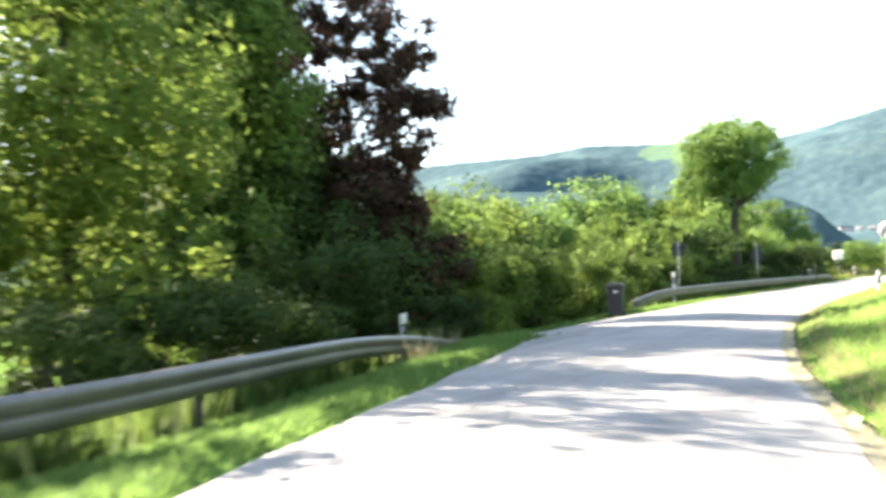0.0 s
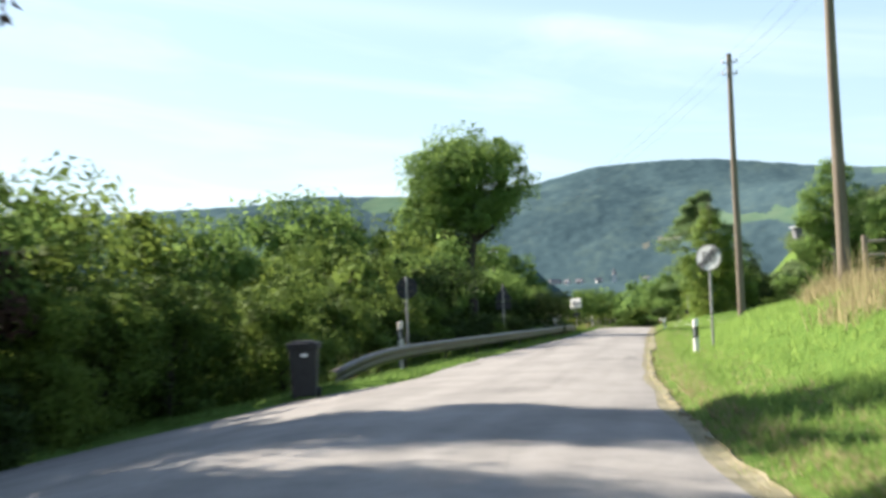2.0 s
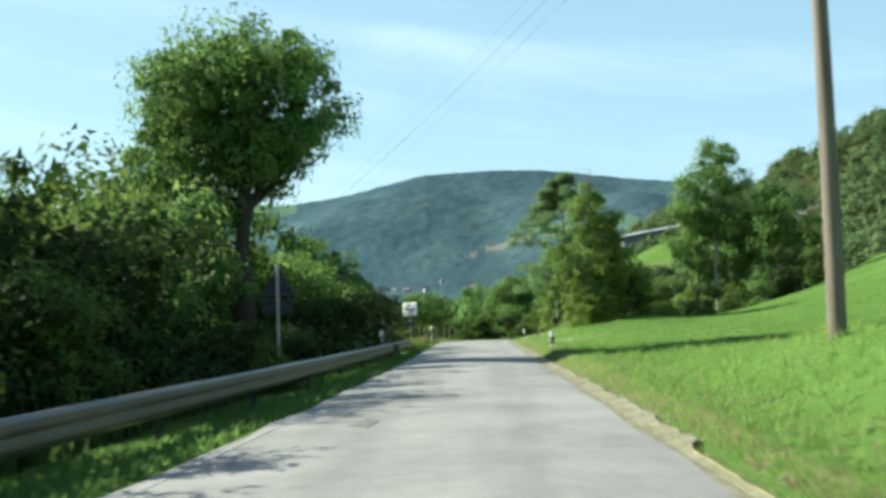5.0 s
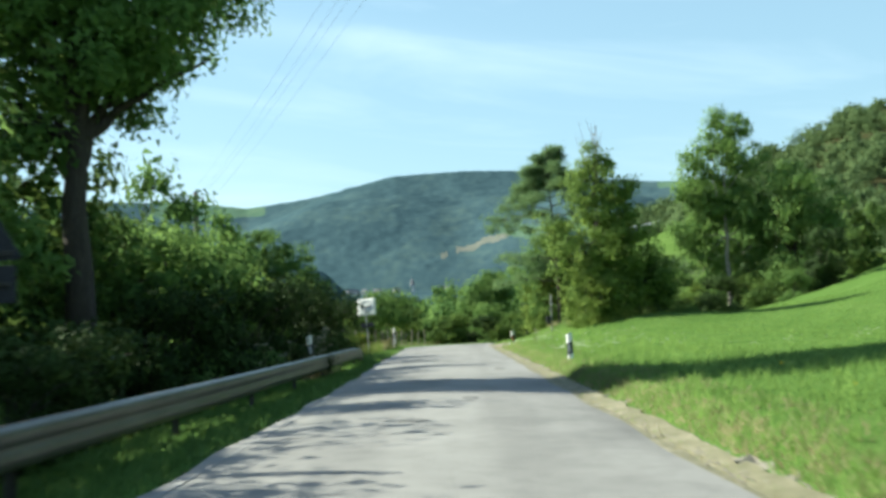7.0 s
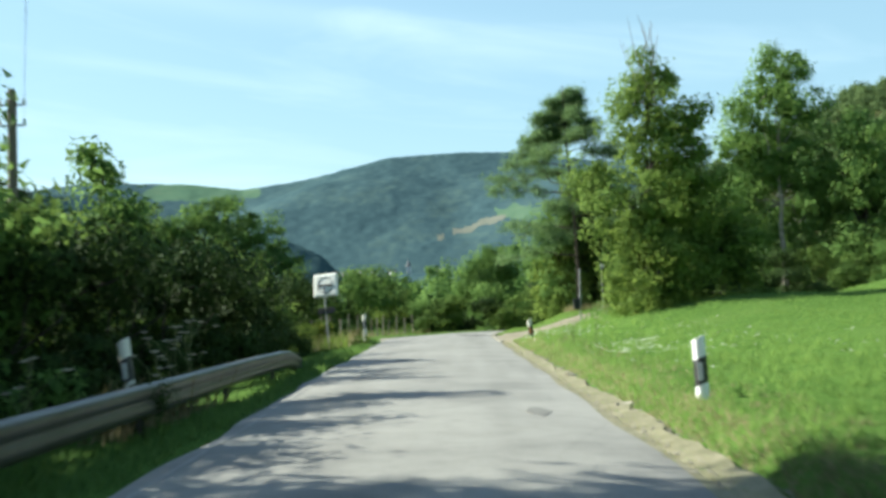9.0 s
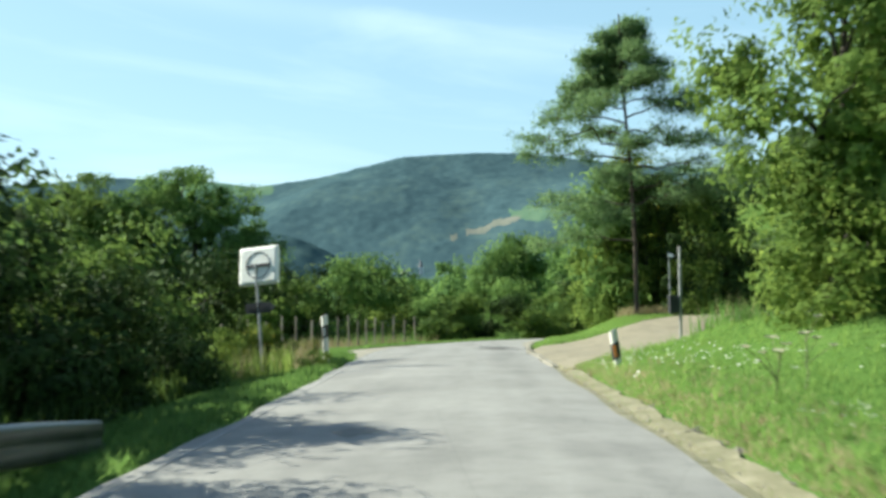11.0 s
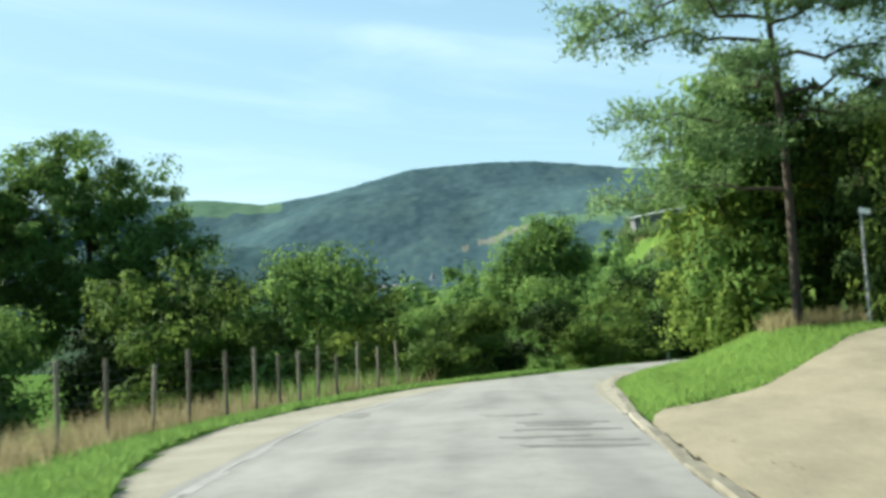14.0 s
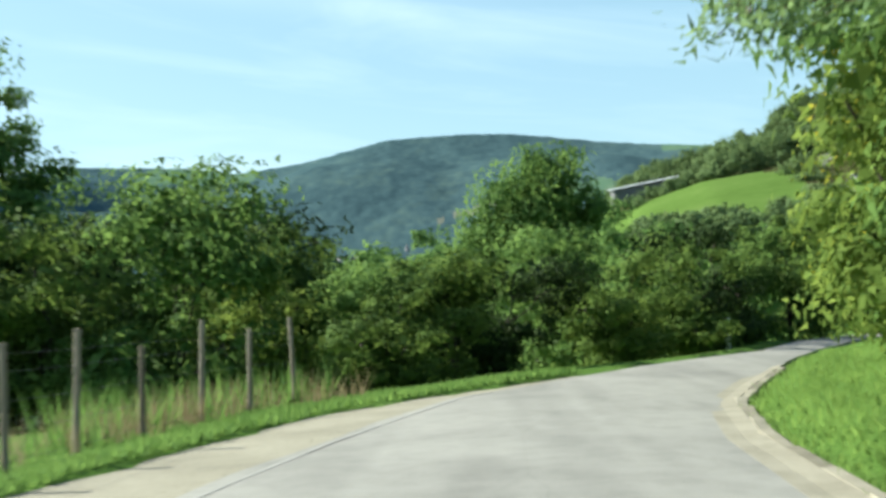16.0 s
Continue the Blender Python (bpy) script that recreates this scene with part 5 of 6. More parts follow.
tree("copper_beech", "large dark copper beech with purple leaves over the side track", (-18.95, 27.7, gz(-18.95, 27.7)), 14,
     [(0.3, 0.5, 13.9, 1.1, 1.0, 0.9), (-0.2, 0.6, 12.9, 1.8, 1.5, 1.2), (0.0, 0.77, 11.56, 2.04, 1.52, 1.36), (1.36, 1.11, 10.54, 1.7, 1.33, 1.19), (2.98, 0.6, 9.69, 1.53, 1.19, 1.1), (3.65, 0.34, 8.67, 1.1, 0.93, 0.77), (-0.34, -0.25, 9.86, 2.12, 1.52, 1.78), (1.19, 0.18, 9.01, 2.38, 1.86, 1.44), (-1.53, 0.6, 8.5, 2.21, 1.72, 1.7), (1.36, -0.08, 7.31, 2.04, 1.72, 1.1), (-1.27, -0.25, 6.12, 2.21, 1.86, 1.53), (3.06, -0.42, 7.82, 1.44, 1.06, 0.94),
      (4.17, 0.01, 7.65, 1.19, 0.93, 0.77), (4.93, 0.09, 7.48, 0.68, 0.6, 0.47), (3.4, -1.1, 6.54, 1.27, 1.06, 1.02), (0.51, -1.53, 4.76, 2.04, 2.21, 1.27), (3.06, -1.87, 5.44, 1.36, 1.44, 1.02), (2.89, -2.04, 3.74, 1.44, 1.53, 1.1), (2.38, -2.21, 2.21, 1.53, 1.61, 1.02), (4.0, -1.87, 4.84, 1.36, 1.36, 1.19), (3.65, -2.21, 3.15, 1.44, 1.36, 1.19), (3.74, -2.38, 1.61, 1.36, 1.36, 1.02), (4.76, -1.35, 6.12, 0.85, 0.73, 0.77), (-1.6, -1.6, 2.4, 2.0, 1.5, 1.5), (0.7, -1.7, 2.2, 1.9, 1.5, 1.5), (2.9, -1.2, 2.0, 1.7, 1.4, 1.4), (2.4, 0.7, 4.6, 1.8, 1.3, 1.5), (0.5, 0.9, 6.4, 2.0, 1.2, 1.5), (3.9, 0.6, 2.8, 1.3, 1.1, 1.4), (1.5, -1.6, 6.0, 1.8, 1.3, 1.3), (3.2, -2.2, 4.6, 1.5, 1.2, 1.2), (4.2, -0.8, 2.2, 1.3, 1.2, 1.5), (4.5, -0.5, 4.0, 1.1, 1.1, 1.2), (3.1, -1.0, 4.2, 1.6, 1.3, 1.2)], L_COPPER, M_BARK, 110, 0.32, 370, 50000, 0.27, 0.19, 9.4)
# The last tree is unseen, added to throw mottled shade on the verge.
for i, (x, y, h, r, leaf, n) in enumerate(((-15.4, 12.6, 11.4, 1.9, L_BRIGHT, 8500), (-14.2, 13.6, 11.6, 2.0, L_BRIGHT, 13000), (-17.0, 21.0, 11.5, 2.0, L_HEDGE, 23000), (-19.5, 20.3, 13.2, 2.4, L_BRIGHT, 18000), (-16.8, 25.0, 7.0, 2.0, L_SHADED, 24000),
                                           (-18.4, 23.0, 11.0, 1.7, L_SHADED, 18000), (-23.5, 23.2, 17.6, 2.5, L_HEDGE, 15000), (-20.5, 22.3, 16.0, 2.2, L_SHADED, 18000), (-12.6, 7.4, 6.4, 1.8, L_BRIGHT, 9000))):
    rr = np.random.default_rng(200 + i)
    blobs = [(rr.normal() * r * 0.3, rr.normal() * r * 0.3, h * k, r * s, r * s, h * 0.16) for k, s in ((0.2, 0.8), (0.35, 0.95), (0.5, 1.0), (0.65, 0.9), (0.8, 0.7), (0.92, 0.45))]
    tree("roadside_tree", "dense leafy roadside tree behind the guardrail", (x, y, gz(x, y)), h, blobs, leaf, M_BARK, 210 + i, 0.16, 190, n, 0.36, 0.2, group="roadside trees")

# hedge of mixed bushes: six shapes, repeated
shapes = []
for k in range(7):
    rr = np.random.default_rng(300 + k)
    blobs = [(rr.normal() * 0.55, rr.normal() * 0.55, 0.7 + 2.9 * rr.random(), rr.uniform(0.8, 1.25), rr.uniform(0.8, 1.25), rr.uniform(0.6, 0.95)) for _ in range(7)]
    blobs += [(0, 0, 0.75, 1.25, 1.25, 0.7), (rr.normal() * 0.4, rr.normal() * 0.4, 3.5, 0.7, 0.7, 0.75)]
    leaf = (L_HEDGE, L_SHADED, L_HEDGE, L_ASH, L_BRIGHT, L_HEDGE, L_YELLOW)[k]
    lab = "dense green hedge bush of mixed leaves" if k != 6 else "bush with yellowing leaves"
    b = tree("hedge_bush", lab, (0, -400 - 8 * k, 0), 4.0, blobs, leaf, M_BARK, 310 + k, 0.05, 78, 8200, 0.25, 0.152, 2.6, "bush", "hedge bushes", fork=0.1, twigs=12)
    shapes.append(b)


def bush(k, x, y, s, tall=1.0, sink=0.15):
    m = Matrix.Translation((x, y, gz(x, y) - sink)) @ Matrix.Rotation(random.uniform(0, 6.28), 4, "Z")
    b = copy_thing(shapes[k], m)
    b.scale = (s, s, s * tall)
    return b


random.seed(12)
y = 29.2
while y < 88:
    low = 0.62 if y < 45 else 0.5 if 53 < y < 66 else 0.74
    # Low front row, mostly dark-leaved: the hedge's shaded face done in colour.
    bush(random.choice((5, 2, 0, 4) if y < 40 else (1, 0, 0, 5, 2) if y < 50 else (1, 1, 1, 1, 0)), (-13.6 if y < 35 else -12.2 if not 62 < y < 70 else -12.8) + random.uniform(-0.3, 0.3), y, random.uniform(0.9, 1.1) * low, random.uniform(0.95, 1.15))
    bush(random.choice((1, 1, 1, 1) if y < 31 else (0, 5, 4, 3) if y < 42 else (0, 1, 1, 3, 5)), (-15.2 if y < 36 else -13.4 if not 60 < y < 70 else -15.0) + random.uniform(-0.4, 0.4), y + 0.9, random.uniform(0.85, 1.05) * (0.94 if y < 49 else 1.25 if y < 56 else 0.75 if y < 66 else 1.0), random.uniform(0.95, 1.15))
    big = 1.06 if y < 33 else 1.27 if y < 41 else 1.06 if y < 49 else 1.36 if y < 59 else 1.45 if y < 68 else 1.05
    bush(random.choice((0, 3, 4, 4, 5)), -16.0 - 0.5 * (y < 58) + random.uniform(-0.6, 0.6), y + 0.8, random.uniform(0.98, 1.2) * big, random.uniform(0.95, 1.1))
    y += random.uniform(1.9, 2.5)
# undergrowth behind the first guardrail, its shade put into the dark leaf colour
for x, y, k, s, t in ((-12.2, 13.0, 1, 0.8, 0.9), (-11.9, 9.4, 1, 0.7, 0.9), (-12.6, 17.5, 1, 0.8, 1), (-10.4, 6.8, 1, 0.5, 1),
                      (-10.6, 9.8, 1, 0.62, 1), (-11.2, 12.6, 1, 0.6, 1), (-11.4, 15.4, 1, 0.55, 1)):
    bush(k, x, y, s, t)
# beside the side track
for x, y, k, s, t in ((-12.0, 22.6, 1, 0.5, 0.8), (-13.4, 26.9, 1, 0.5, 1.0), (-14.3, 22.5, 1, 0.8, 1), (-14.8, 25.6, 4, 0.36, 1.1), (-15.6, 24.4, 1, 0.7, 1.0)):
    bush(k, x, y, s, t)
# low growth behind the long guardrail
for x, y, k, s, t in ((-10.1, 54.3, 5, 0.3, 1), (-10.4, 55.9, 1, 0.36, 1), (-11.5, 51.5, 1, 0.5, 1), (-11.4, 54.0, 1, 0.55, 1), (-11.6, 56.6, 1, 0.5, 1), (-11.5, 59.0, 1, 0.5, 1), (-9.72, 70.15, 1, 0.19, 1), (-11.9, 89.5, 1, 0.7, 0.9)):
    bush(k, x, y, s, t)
# round the mirror mast
for x, y, k, s, t in ((-9.88, 94.25, 6, 0.16, 1), (-9.42, 93.45, 4, 0.11, 1), (-9.75, 93.3, 5, 0.13, 1), (-13.0, 92, 0, 0.9, 1), (-13.6, 96, 1, 0.9, 1), (-15, 99, 0, 1, 1)):
    bush(k, x, y, s, t)
for x, y, k, s, t in ((-12.6, 69.0, 3, 1.05, 1.0), (-12.6, 71.2, 3, 1.05, 1.0), (-13.2, 73.5, 0, 1.0, 1.0)):
    bush(k, x, y, s, t)
for x, y, k, s in ((-10.9, 94.2, 6, 0.30), (-10.3, 94.9, 4, 0.2), (-11.2, 95.2, 6, 0.33), (-11.4, 93.6, 4, 0.34), (-11.9, 96.4, 6, 0.28), (-11.9, 91.8, 1, 0.5)):
    bush(k, x, y, s, 0.9)
# far bushes behind the hedge
for i in range(14):
    bush(random.choice((0, 3, 4)), -20 - random.uniform(0, 9), 30 + i * 4.3, random.uniform(1.1, 1.45), random.uniform(1.0, 1.15))
# beyond the pasture fence
for x, y, k, s, t in ((-11.0, 126.6, 4, 0.85, 1.0), (-12.6, 125.8, 3, 1.2, 1.0), (-17.5, 125.4, 0, 1.22, 1.02), (-15.3, 125.9, 5, 1.12, 0.98), (-14.9, 127.6, 5, 0.9, 1.0), (-21, 121.5, 3, 0.9, 1.0), (-23.5, 115, 0, 1.0, 1.0), (-13.6, 129.8, 4, 1.4, 0.95), (-18.5, 137.5, 1, 1.7, 1.0), (-22.5, 138.5, 1, 1.8, 1.0),
                      (-15.5, 136.5, 1, 1.6, 1.0), (-25, 128, 1, 1.6, 1.1), (-19, 127, 1, 1.3, 1), (-10.8, 131, 0, 1.2, 0.9), (-25, 123, 3, 1.3, 1.1), (-26, 118, 1, 1.6, 1.2)):
    bush(k, x, y, s, t)
# outside of the bend
for x, y, k, s, t in ((-8.2, 123.3, 5, 0.72, 0.72), (-7.0, 125.2, 2, 0.85, 0.75), (-6.2, 127.4, 1, 0.8, 0.9), (-3.2, 128.8, 5, 0.85, 0.8), (-1.6, 131.2, 0, 0.9, 0.8), (0.2, 134.5, 1, 1.1, 0.9), (3.2, 137.5, 0, 1.1, 0.9),
                      (6.5, 141, 2, 1.2, 1.0), (-9.0, 127, 3, 0.9, 0.75), (-4.5, 133, 3, 1.1, 0.85)):
    bush(k, x, y, s, t)
# grove behind the pine
for x, y, k, s, t in ((0.4, 116.6, 6, 1.0, 1.15), (2.2, 115.8, 1, 1.2, 1.3), (2.2, 119.2, 6, 1.1, 1.15), (3.8, 118.2, 1, 1.15, 1.15), (4.2, 122, 1, 1.3, 1.2), (7, 121, 4, 0.9, 0.75), (10, 123, 4, 0.9, 0.75),
                      (-1.2, 117.0, 4, 0.95, 1.2), (2.4, 114.4, 4, 1.0, 1.2), (-0.4, 117.0, 3, 1.2, 1.2)):
    bush(k, x, y, s, t)
# back of the drive
for x, y, k, s, t in ((12, 102, 1, 0.9, 1.0), (15, 104, 0, 1.0, 1.0), (14, 125, 1, 1.2, 1.2), (18, 124, 1, 1.1, 1.2), (22, 117, 1, 0.9, 1.1), (24, 111, 1, 0.8, 1.0)):
    bush(k, x, y, s, t)
# bushes on the right of the meadow
for x, y, k, s, t in ((-1.5, 88.4, 4, 0.72, 0.9), (1.1, 90.4, 2, 0.6, 1.0), (1.8, 94.6, 1, 1.0, 1.0), (3.6, 96.5, 0, 0.6, 0.6), (6.0, 98.5, 1, 0.6, 0.6), (8.4, 100.3, 5, 0.6, 0.65), (10.4, 101.5, 3, 0.6, 0.7),
                      (9.6, 116.6, 1, 0.85, 0.9), (12.6, 115.8, 0, 0.8, 0.85), (14.6, 116.4, 5, 0.9, 0.9), (7.6, 116.8, 3, 0.9, 0.9), (16.5, 106, 6, 0.6, 0.7), (19, 109, 1, 1.0, 0.7), (23, 112, 1, 1.2, 0.7), (28, 116, 1, 1.4, 0.8), (34, 120, 1, 1.5, 0.8)):
    bush(k, x, y, s, t)
for b in shapes:
    for o in list(b.children) + [b]:
        bpy.data.objects.remove(o)

tree("maple_tree", "light green tree with a thin twiggy top beside the meadow", (-0.95, 89.2, gz(-0.95, 89.2)), 7.8,
     [(0, 0, 1.2, 1.6, 1.5, 1.0), (-0.4, 0, 2.6, 1.7, 1.6, 1.15), (0.3, 0.2, 4.0, 1.5, 1.4, 1.1), (-0.1, 0, 5.3, 1.1, 1.0, 1.0), (0.1, 0, 6.5, 0.65, 0.6, 0.85), (1.1, 0, 3.2, 1.3, 1.3, 1.15), (1.9, 0.6, 1.6, 1.3, 1.2, 1.1), (-1.5, 0.2, 3.7, 0.8, 0.8, 0.6), (1.1, 0, 4.8, 0.8, 0.8, 0.8)],
     L_MAPLE, M_BARK, 400, 0.12, 210, 26000, 0.24, 0.14)
twigs = new("bare_twigs")
twigs.matrix_basis = Matrix.Translation((-0.95, 89.2, gz(-0.95, 89.2)))
rr = np.random.default_rng(406)
for _ in range(16):
    v, f = tubes([branch((rr.normal() * 0.2, rr.normal() * 0.2, 5.6), (rr.normal() * 0.5, rr.normal() * 0.5, rr.uniform(7.0, 8.0)), 0.016, 0.004, rr, 5, 0.05)], 5)
    part("twig", mesh_of("twig", v, f, M_DEADWOOD, True), None, twigs)
tagged(twigs, "bare dry twigs standing out of a tree top", "twigs")
tree("field_ash", "tall green tree with a pale slender trunk at the meadow edge", (11.4, 118.6, gz(11.4, 118.6)), 13.6,
     [(0.4, 0, 12.5, 1.4, 1.4, 1.5), (-0.9, 0, 10.9, 1.7, 1.7, 1.5), (1.3, 0, 10.2, 1.7, 1.7, 1.5), (-1.9, 0.2, 8.8, 1.5, 1.6, 1.2), (1.0, 0.6, 8.0, 1.8, 1.8, 1.3), (-0.6, 0.8, 7.0, 1.6, 1.6, 1.1), (2.0, 0.2, 6.4, 1.4, 1.5, 1.1), (-2.2, 0.6, 5.6, 1.4, 1.4, 1.0), (-1.2, 1.2, 4.2, 1.5, 1.3, 1.2), (1.4, 0.9, 4.4, 1.6, 1.4, 1.2), (0.2, 1.4, 2.4, 2.0, 1.5, 1.2)],
     L_ASH, M_BIRCHBARK, 410, 0.19, 290, 36000, 0.34, 0.2, fork=0.5)
tree("oak_tree", "dark rounded oak at the meadow edge", (15.6, 117.5, gz(15.6, 117.5)), 10,
     [(0, 0, 8.4, 2.3, 2.3, 1.6), (-1.0, 0, 6.4, 2.6, 2.6, 1.7), (1.6, 0, 6.0, 2.6, 2.6, 1.7), (0, 0, 4.0, 3.0, 3.0, 1.6), (0, 0, 2.2, 2.8, 2.8, 1.2)], L_ASH, M_BARK, 420, 0.25, 240, 26000, 0.38, 0.22)
tree("walnut_tree", "broad dark tree behind the wire fence", (-22.2, 132.6, gz(-22.2, 132.6)), 11.6,
     [(-0.6, -0.4, 10.2, 2.6, 1.8, 1.5), (-2.6, -0.4, 8.9, 2.8, 1.9, 1.7), (2.0, -0.4, 8.6, 2.6, 1.8, 1.7), (0, -1.0, 7.4, 3.3, 2.2, 1.7), (3.3, -0.4, 6.3, 2.0, 1.6, 1.5), (-3.4, -0.4, 6.4, 2.4, 1.8, 1.6), (0, -0.4, 5.2, 2.9, 2.0, 1.3), (3.0, 0, 4.4, 1.6, 1.5, 1.1), (-2.8, 0, 4.2, 2.0, 1.8, 1.2)],
     L_ASH, M_BARK, 430, 0.32, 300, 46000, 0.33, 0.2)
tree("walnut_tree", "dark leafy tree beside the broad one behind the fence", (-28.0, 132.0, gz(-28.0, 132.0)), 11.8,
     [(0, 0, 10.2, 2.2, 2.0, 1.4), (-2.0, 0, 8.6, 2.4, 2.2, 1.6), (2.0, 0, 8.4, 2.3, 2.2, 1.6), (0, -0.6, 7.0, 3.0, 2.4, 1.7), (0.4, 0, 5.2, 2.8, 2.4, 1.4), (-0.4, 0, 3.6, 2.4, 2.2, 1.2)], L_HEDGE, M_BARK, 435, 0.28, 250, 30000, 0.34, 0.2)
tree("field_tree", "dark tree standing behind the hedge", (-31, 117, gz(-31, 117)), 11,
     [(0, 0, 9.2, 2.2, 2.2, 1.6), (-1.6, 0, 7.4, 2.6, 2.6, 1.8), (1.8, 0, 7.0, 2.5, 2.5, 1.8), (0, 0, 5.2, 3.0, 3.0, 1.6), (0, 0, 3.2, 2.8, 2.8, 1.3)], L_SHADED, M_BARK, 440, 0.3, 240, 28000, 0.4, 0.22)
tree("yellowing_tree", "leafy roadside tree with yellowing leaves at the bend", (0.8, 122.2, gz(0.8, 122.2)), 8.6,
     [(0, 0, 7.6, 1.0, 1.0, 0.9), (0.4, 0, 6.4, 1.4, 1.4, 1.1), (-0.3, -0.1, 5.0, 1.5, 1.5, 1.1), (0.3, 0, 3.6, 1.6, 1.6, 1.1), (-0.1, 0, 2.2, 1.6, 1.6, 1.0), (0.2, 0, 1.0, 1.6, 1.6, 0.8), (1.8, 0.4, 2.0, 1.5, 1.5, 1.4), (1.6, 0.3, 4.2, 1.4, 1.4, 1.3)], L_YELLOW, M_BARK, 460, 0.14, 230, 36000, 0.27, 0.115)
tree("bend_tree", "rounded green tree on the outside of the bend", (-4.4, 138.6, gz(-4.4, 138.6)), 7.8,
     [(0.2, 0, 6.1, 1.3, 1.3, 0.8), (-0.7, 0, 5.3, 1.3, 1.3, 1.0), (0.8, 0, 5.1, 1.35, 1.3, 1.0), (0, 0, 4.0, 1.75, 1.7, 1.4), (0.2, 0, 2.6, 1.8, 1.8, 1.4), (-1.6, -0.4, 4.0, 0.9, 0.9, 1.1)], L_ASH, M_BARK, 450, 0.16, 240, 26000, 0.3, 0.17)
# airy saplings standing above the hedge
for i, (x, y, top) in enumerate(((-15.0, 75.0, 7.2), (-14.4, 84.6, 6.1), (-13.6, 62.4, 6.2))):
    rr = np.random.default_rng(480 + i)
    blobs = [(rr.normal() * 0.5, rr.normal() * 0.5, top * k, q, q, 0.55) for k, q in ((0.55, 0.9), (0.68, 0.8), (0.8, 0.6), (0.9, 0.45), (0.99, 0.3))]
    tree("ash_sapling", "slender ash sapling with airy foliage above the hedge", (x, y, gz(x, y)), top, blobs, L_ASH, M_BARK, 484 + i, 0.05, 40, 2300, 0.26, 0.19, group="saplings", lean=(0.3, 0.1))


def pine(at, height, seed):
    """A Scots pine: reddish trunk, long level boughs in open tiers that end in flat tufts of needles."""
    rng = np.random.default_rng(seed)
    thing = new("pine_tree")
    thing.matrix_basis = Matrix.Translation(at)

    def stem(z):
        t = z / height
        return np.array([-0.28 * t + 0.10 * math.sin(5.0 * t), 0.08 * math.sin(4 * t), z])
    paths = [[(stem(z), 0.105 * (1 - 0.7 * max(z, 0) / height) + (0.05 if z < 0 else 0.0)) for z in np.linspace(-0.4, height, 16)]]
    boughs = [(3.3, 176, 3.6), (4.3, 188, 3.5), (4.6, 150, 3.0), (6.4, 182, 3.9), (6.9, 171, 3.8), (7.7, 186, 3.0), (8.2, 160, 2.6), (3.6, 222, 2.0), (5.4, 240, 2.0), (6.1, 10, 4.0), (5.2, -25, 3.6), (6.8, -10, 3.9),
              (7.4, 25, 3.3), (7.9, -30, 3.0), (8.4, 5, 2.6), (4.6, 20, 3.3), (5.6, 95, 3.0), (6.6, 270, 2.2), (7.2, 120, 2.9), (8.3, 230, 2.3)]
    for z in np.arange(8.8, height - 0.3, 0.42):
        boughs += [(z + rng.uniform(-0.1, 0.1), rng.uniform(0, 360), (0.3 + 0.6 * (height - z)) * rng.uniform(0.6, 1.1)) for _ in range(4)]
    pos = []
    for z, a, ln in boughs:
        a = radians(a + rng.normal() * 6)
        p0 = stem(z - 0.12 * ln)
        q = p0 + np.array([math.cos(a) * ln, math.sin(a) * ln, ln * rng.uniform(-0.1, 0.16)])
        br = branch(p0, q, 0.010 + 0.010 * ln, 0.008, rng, 8, 0.11)
        paths.append(br)
        across = np.array([-math.sin(a), math.cos(a), 0.0])
        for j in range(3, 9):
            reach = 0.26 * ln * (1.15 - abs(j - 6) * 0.14)
            for side in (-1, 1):
                for k in range(2):
                    tip = br[j][0] + across * side * reach * rng.uniform(0.35, 1.0) + (q - p0) / ln * rng.uniform(0.0, 0.45) + np.array([0, 0, rng.uniform(-0.22, 0.26)])
                    paths.append(branch(br[j][0], tip, 0.012, 0.005, rng, 3))
                    for c in (tip, tip * 0.62 + br[j][0] * 0.38)[:1 + (k == 0)]:
                        pos.append(c + rng.normal(size=(46, 3)) * np.array([0.17, 0.17, 0.12]))
    pos = np.concatenate(pos)
    tilt = rng.normal(size=pos.shape) * 0.5 + np.array([0, 0, 0.6])
    v, f = tubes(paths, 6)
    part("trunk", mesh_of("trunk", v, f, M_PINEBARK, True), None, thing)
    v, f, nrm = leaf_quads(pos, 0.15, rng, -0.5, 0.34, tilt)
    part("crown", softened(mesh_of("crown", v, f, L_PINE, True), nrm), None, thing)
    return tagged(thing, "Scots pine with a reddish trunk and tiered boughs", "pine")


pine((-0.5, 113.6, gz(-0.5, 113.6)), 11.4 - gz(-0.5, 113.6), 500)

# ---- pasture fence ----
fence = tagged(new("pasture_fence"), "wooden post and wire-mesh fence along the pasture", "fence")
fpath = [(-21, 99.5), (-16.5, 100.8), (-12.95, 102.5), (-12.3, 106), (-11.3, 109.6), (-10.47, 114.25), (-10.27, 115.65), (-9.92, 116.93), (-9.4, 118.1), (-8.85, 119.5), (-8.3, 121)]
dist = np.concatenate([[0], np.cumsum([math.dist(a, b) for a, b in zip(fpath, fpath[1:])])])
rng = np.random.default_rng(77)
tops = []
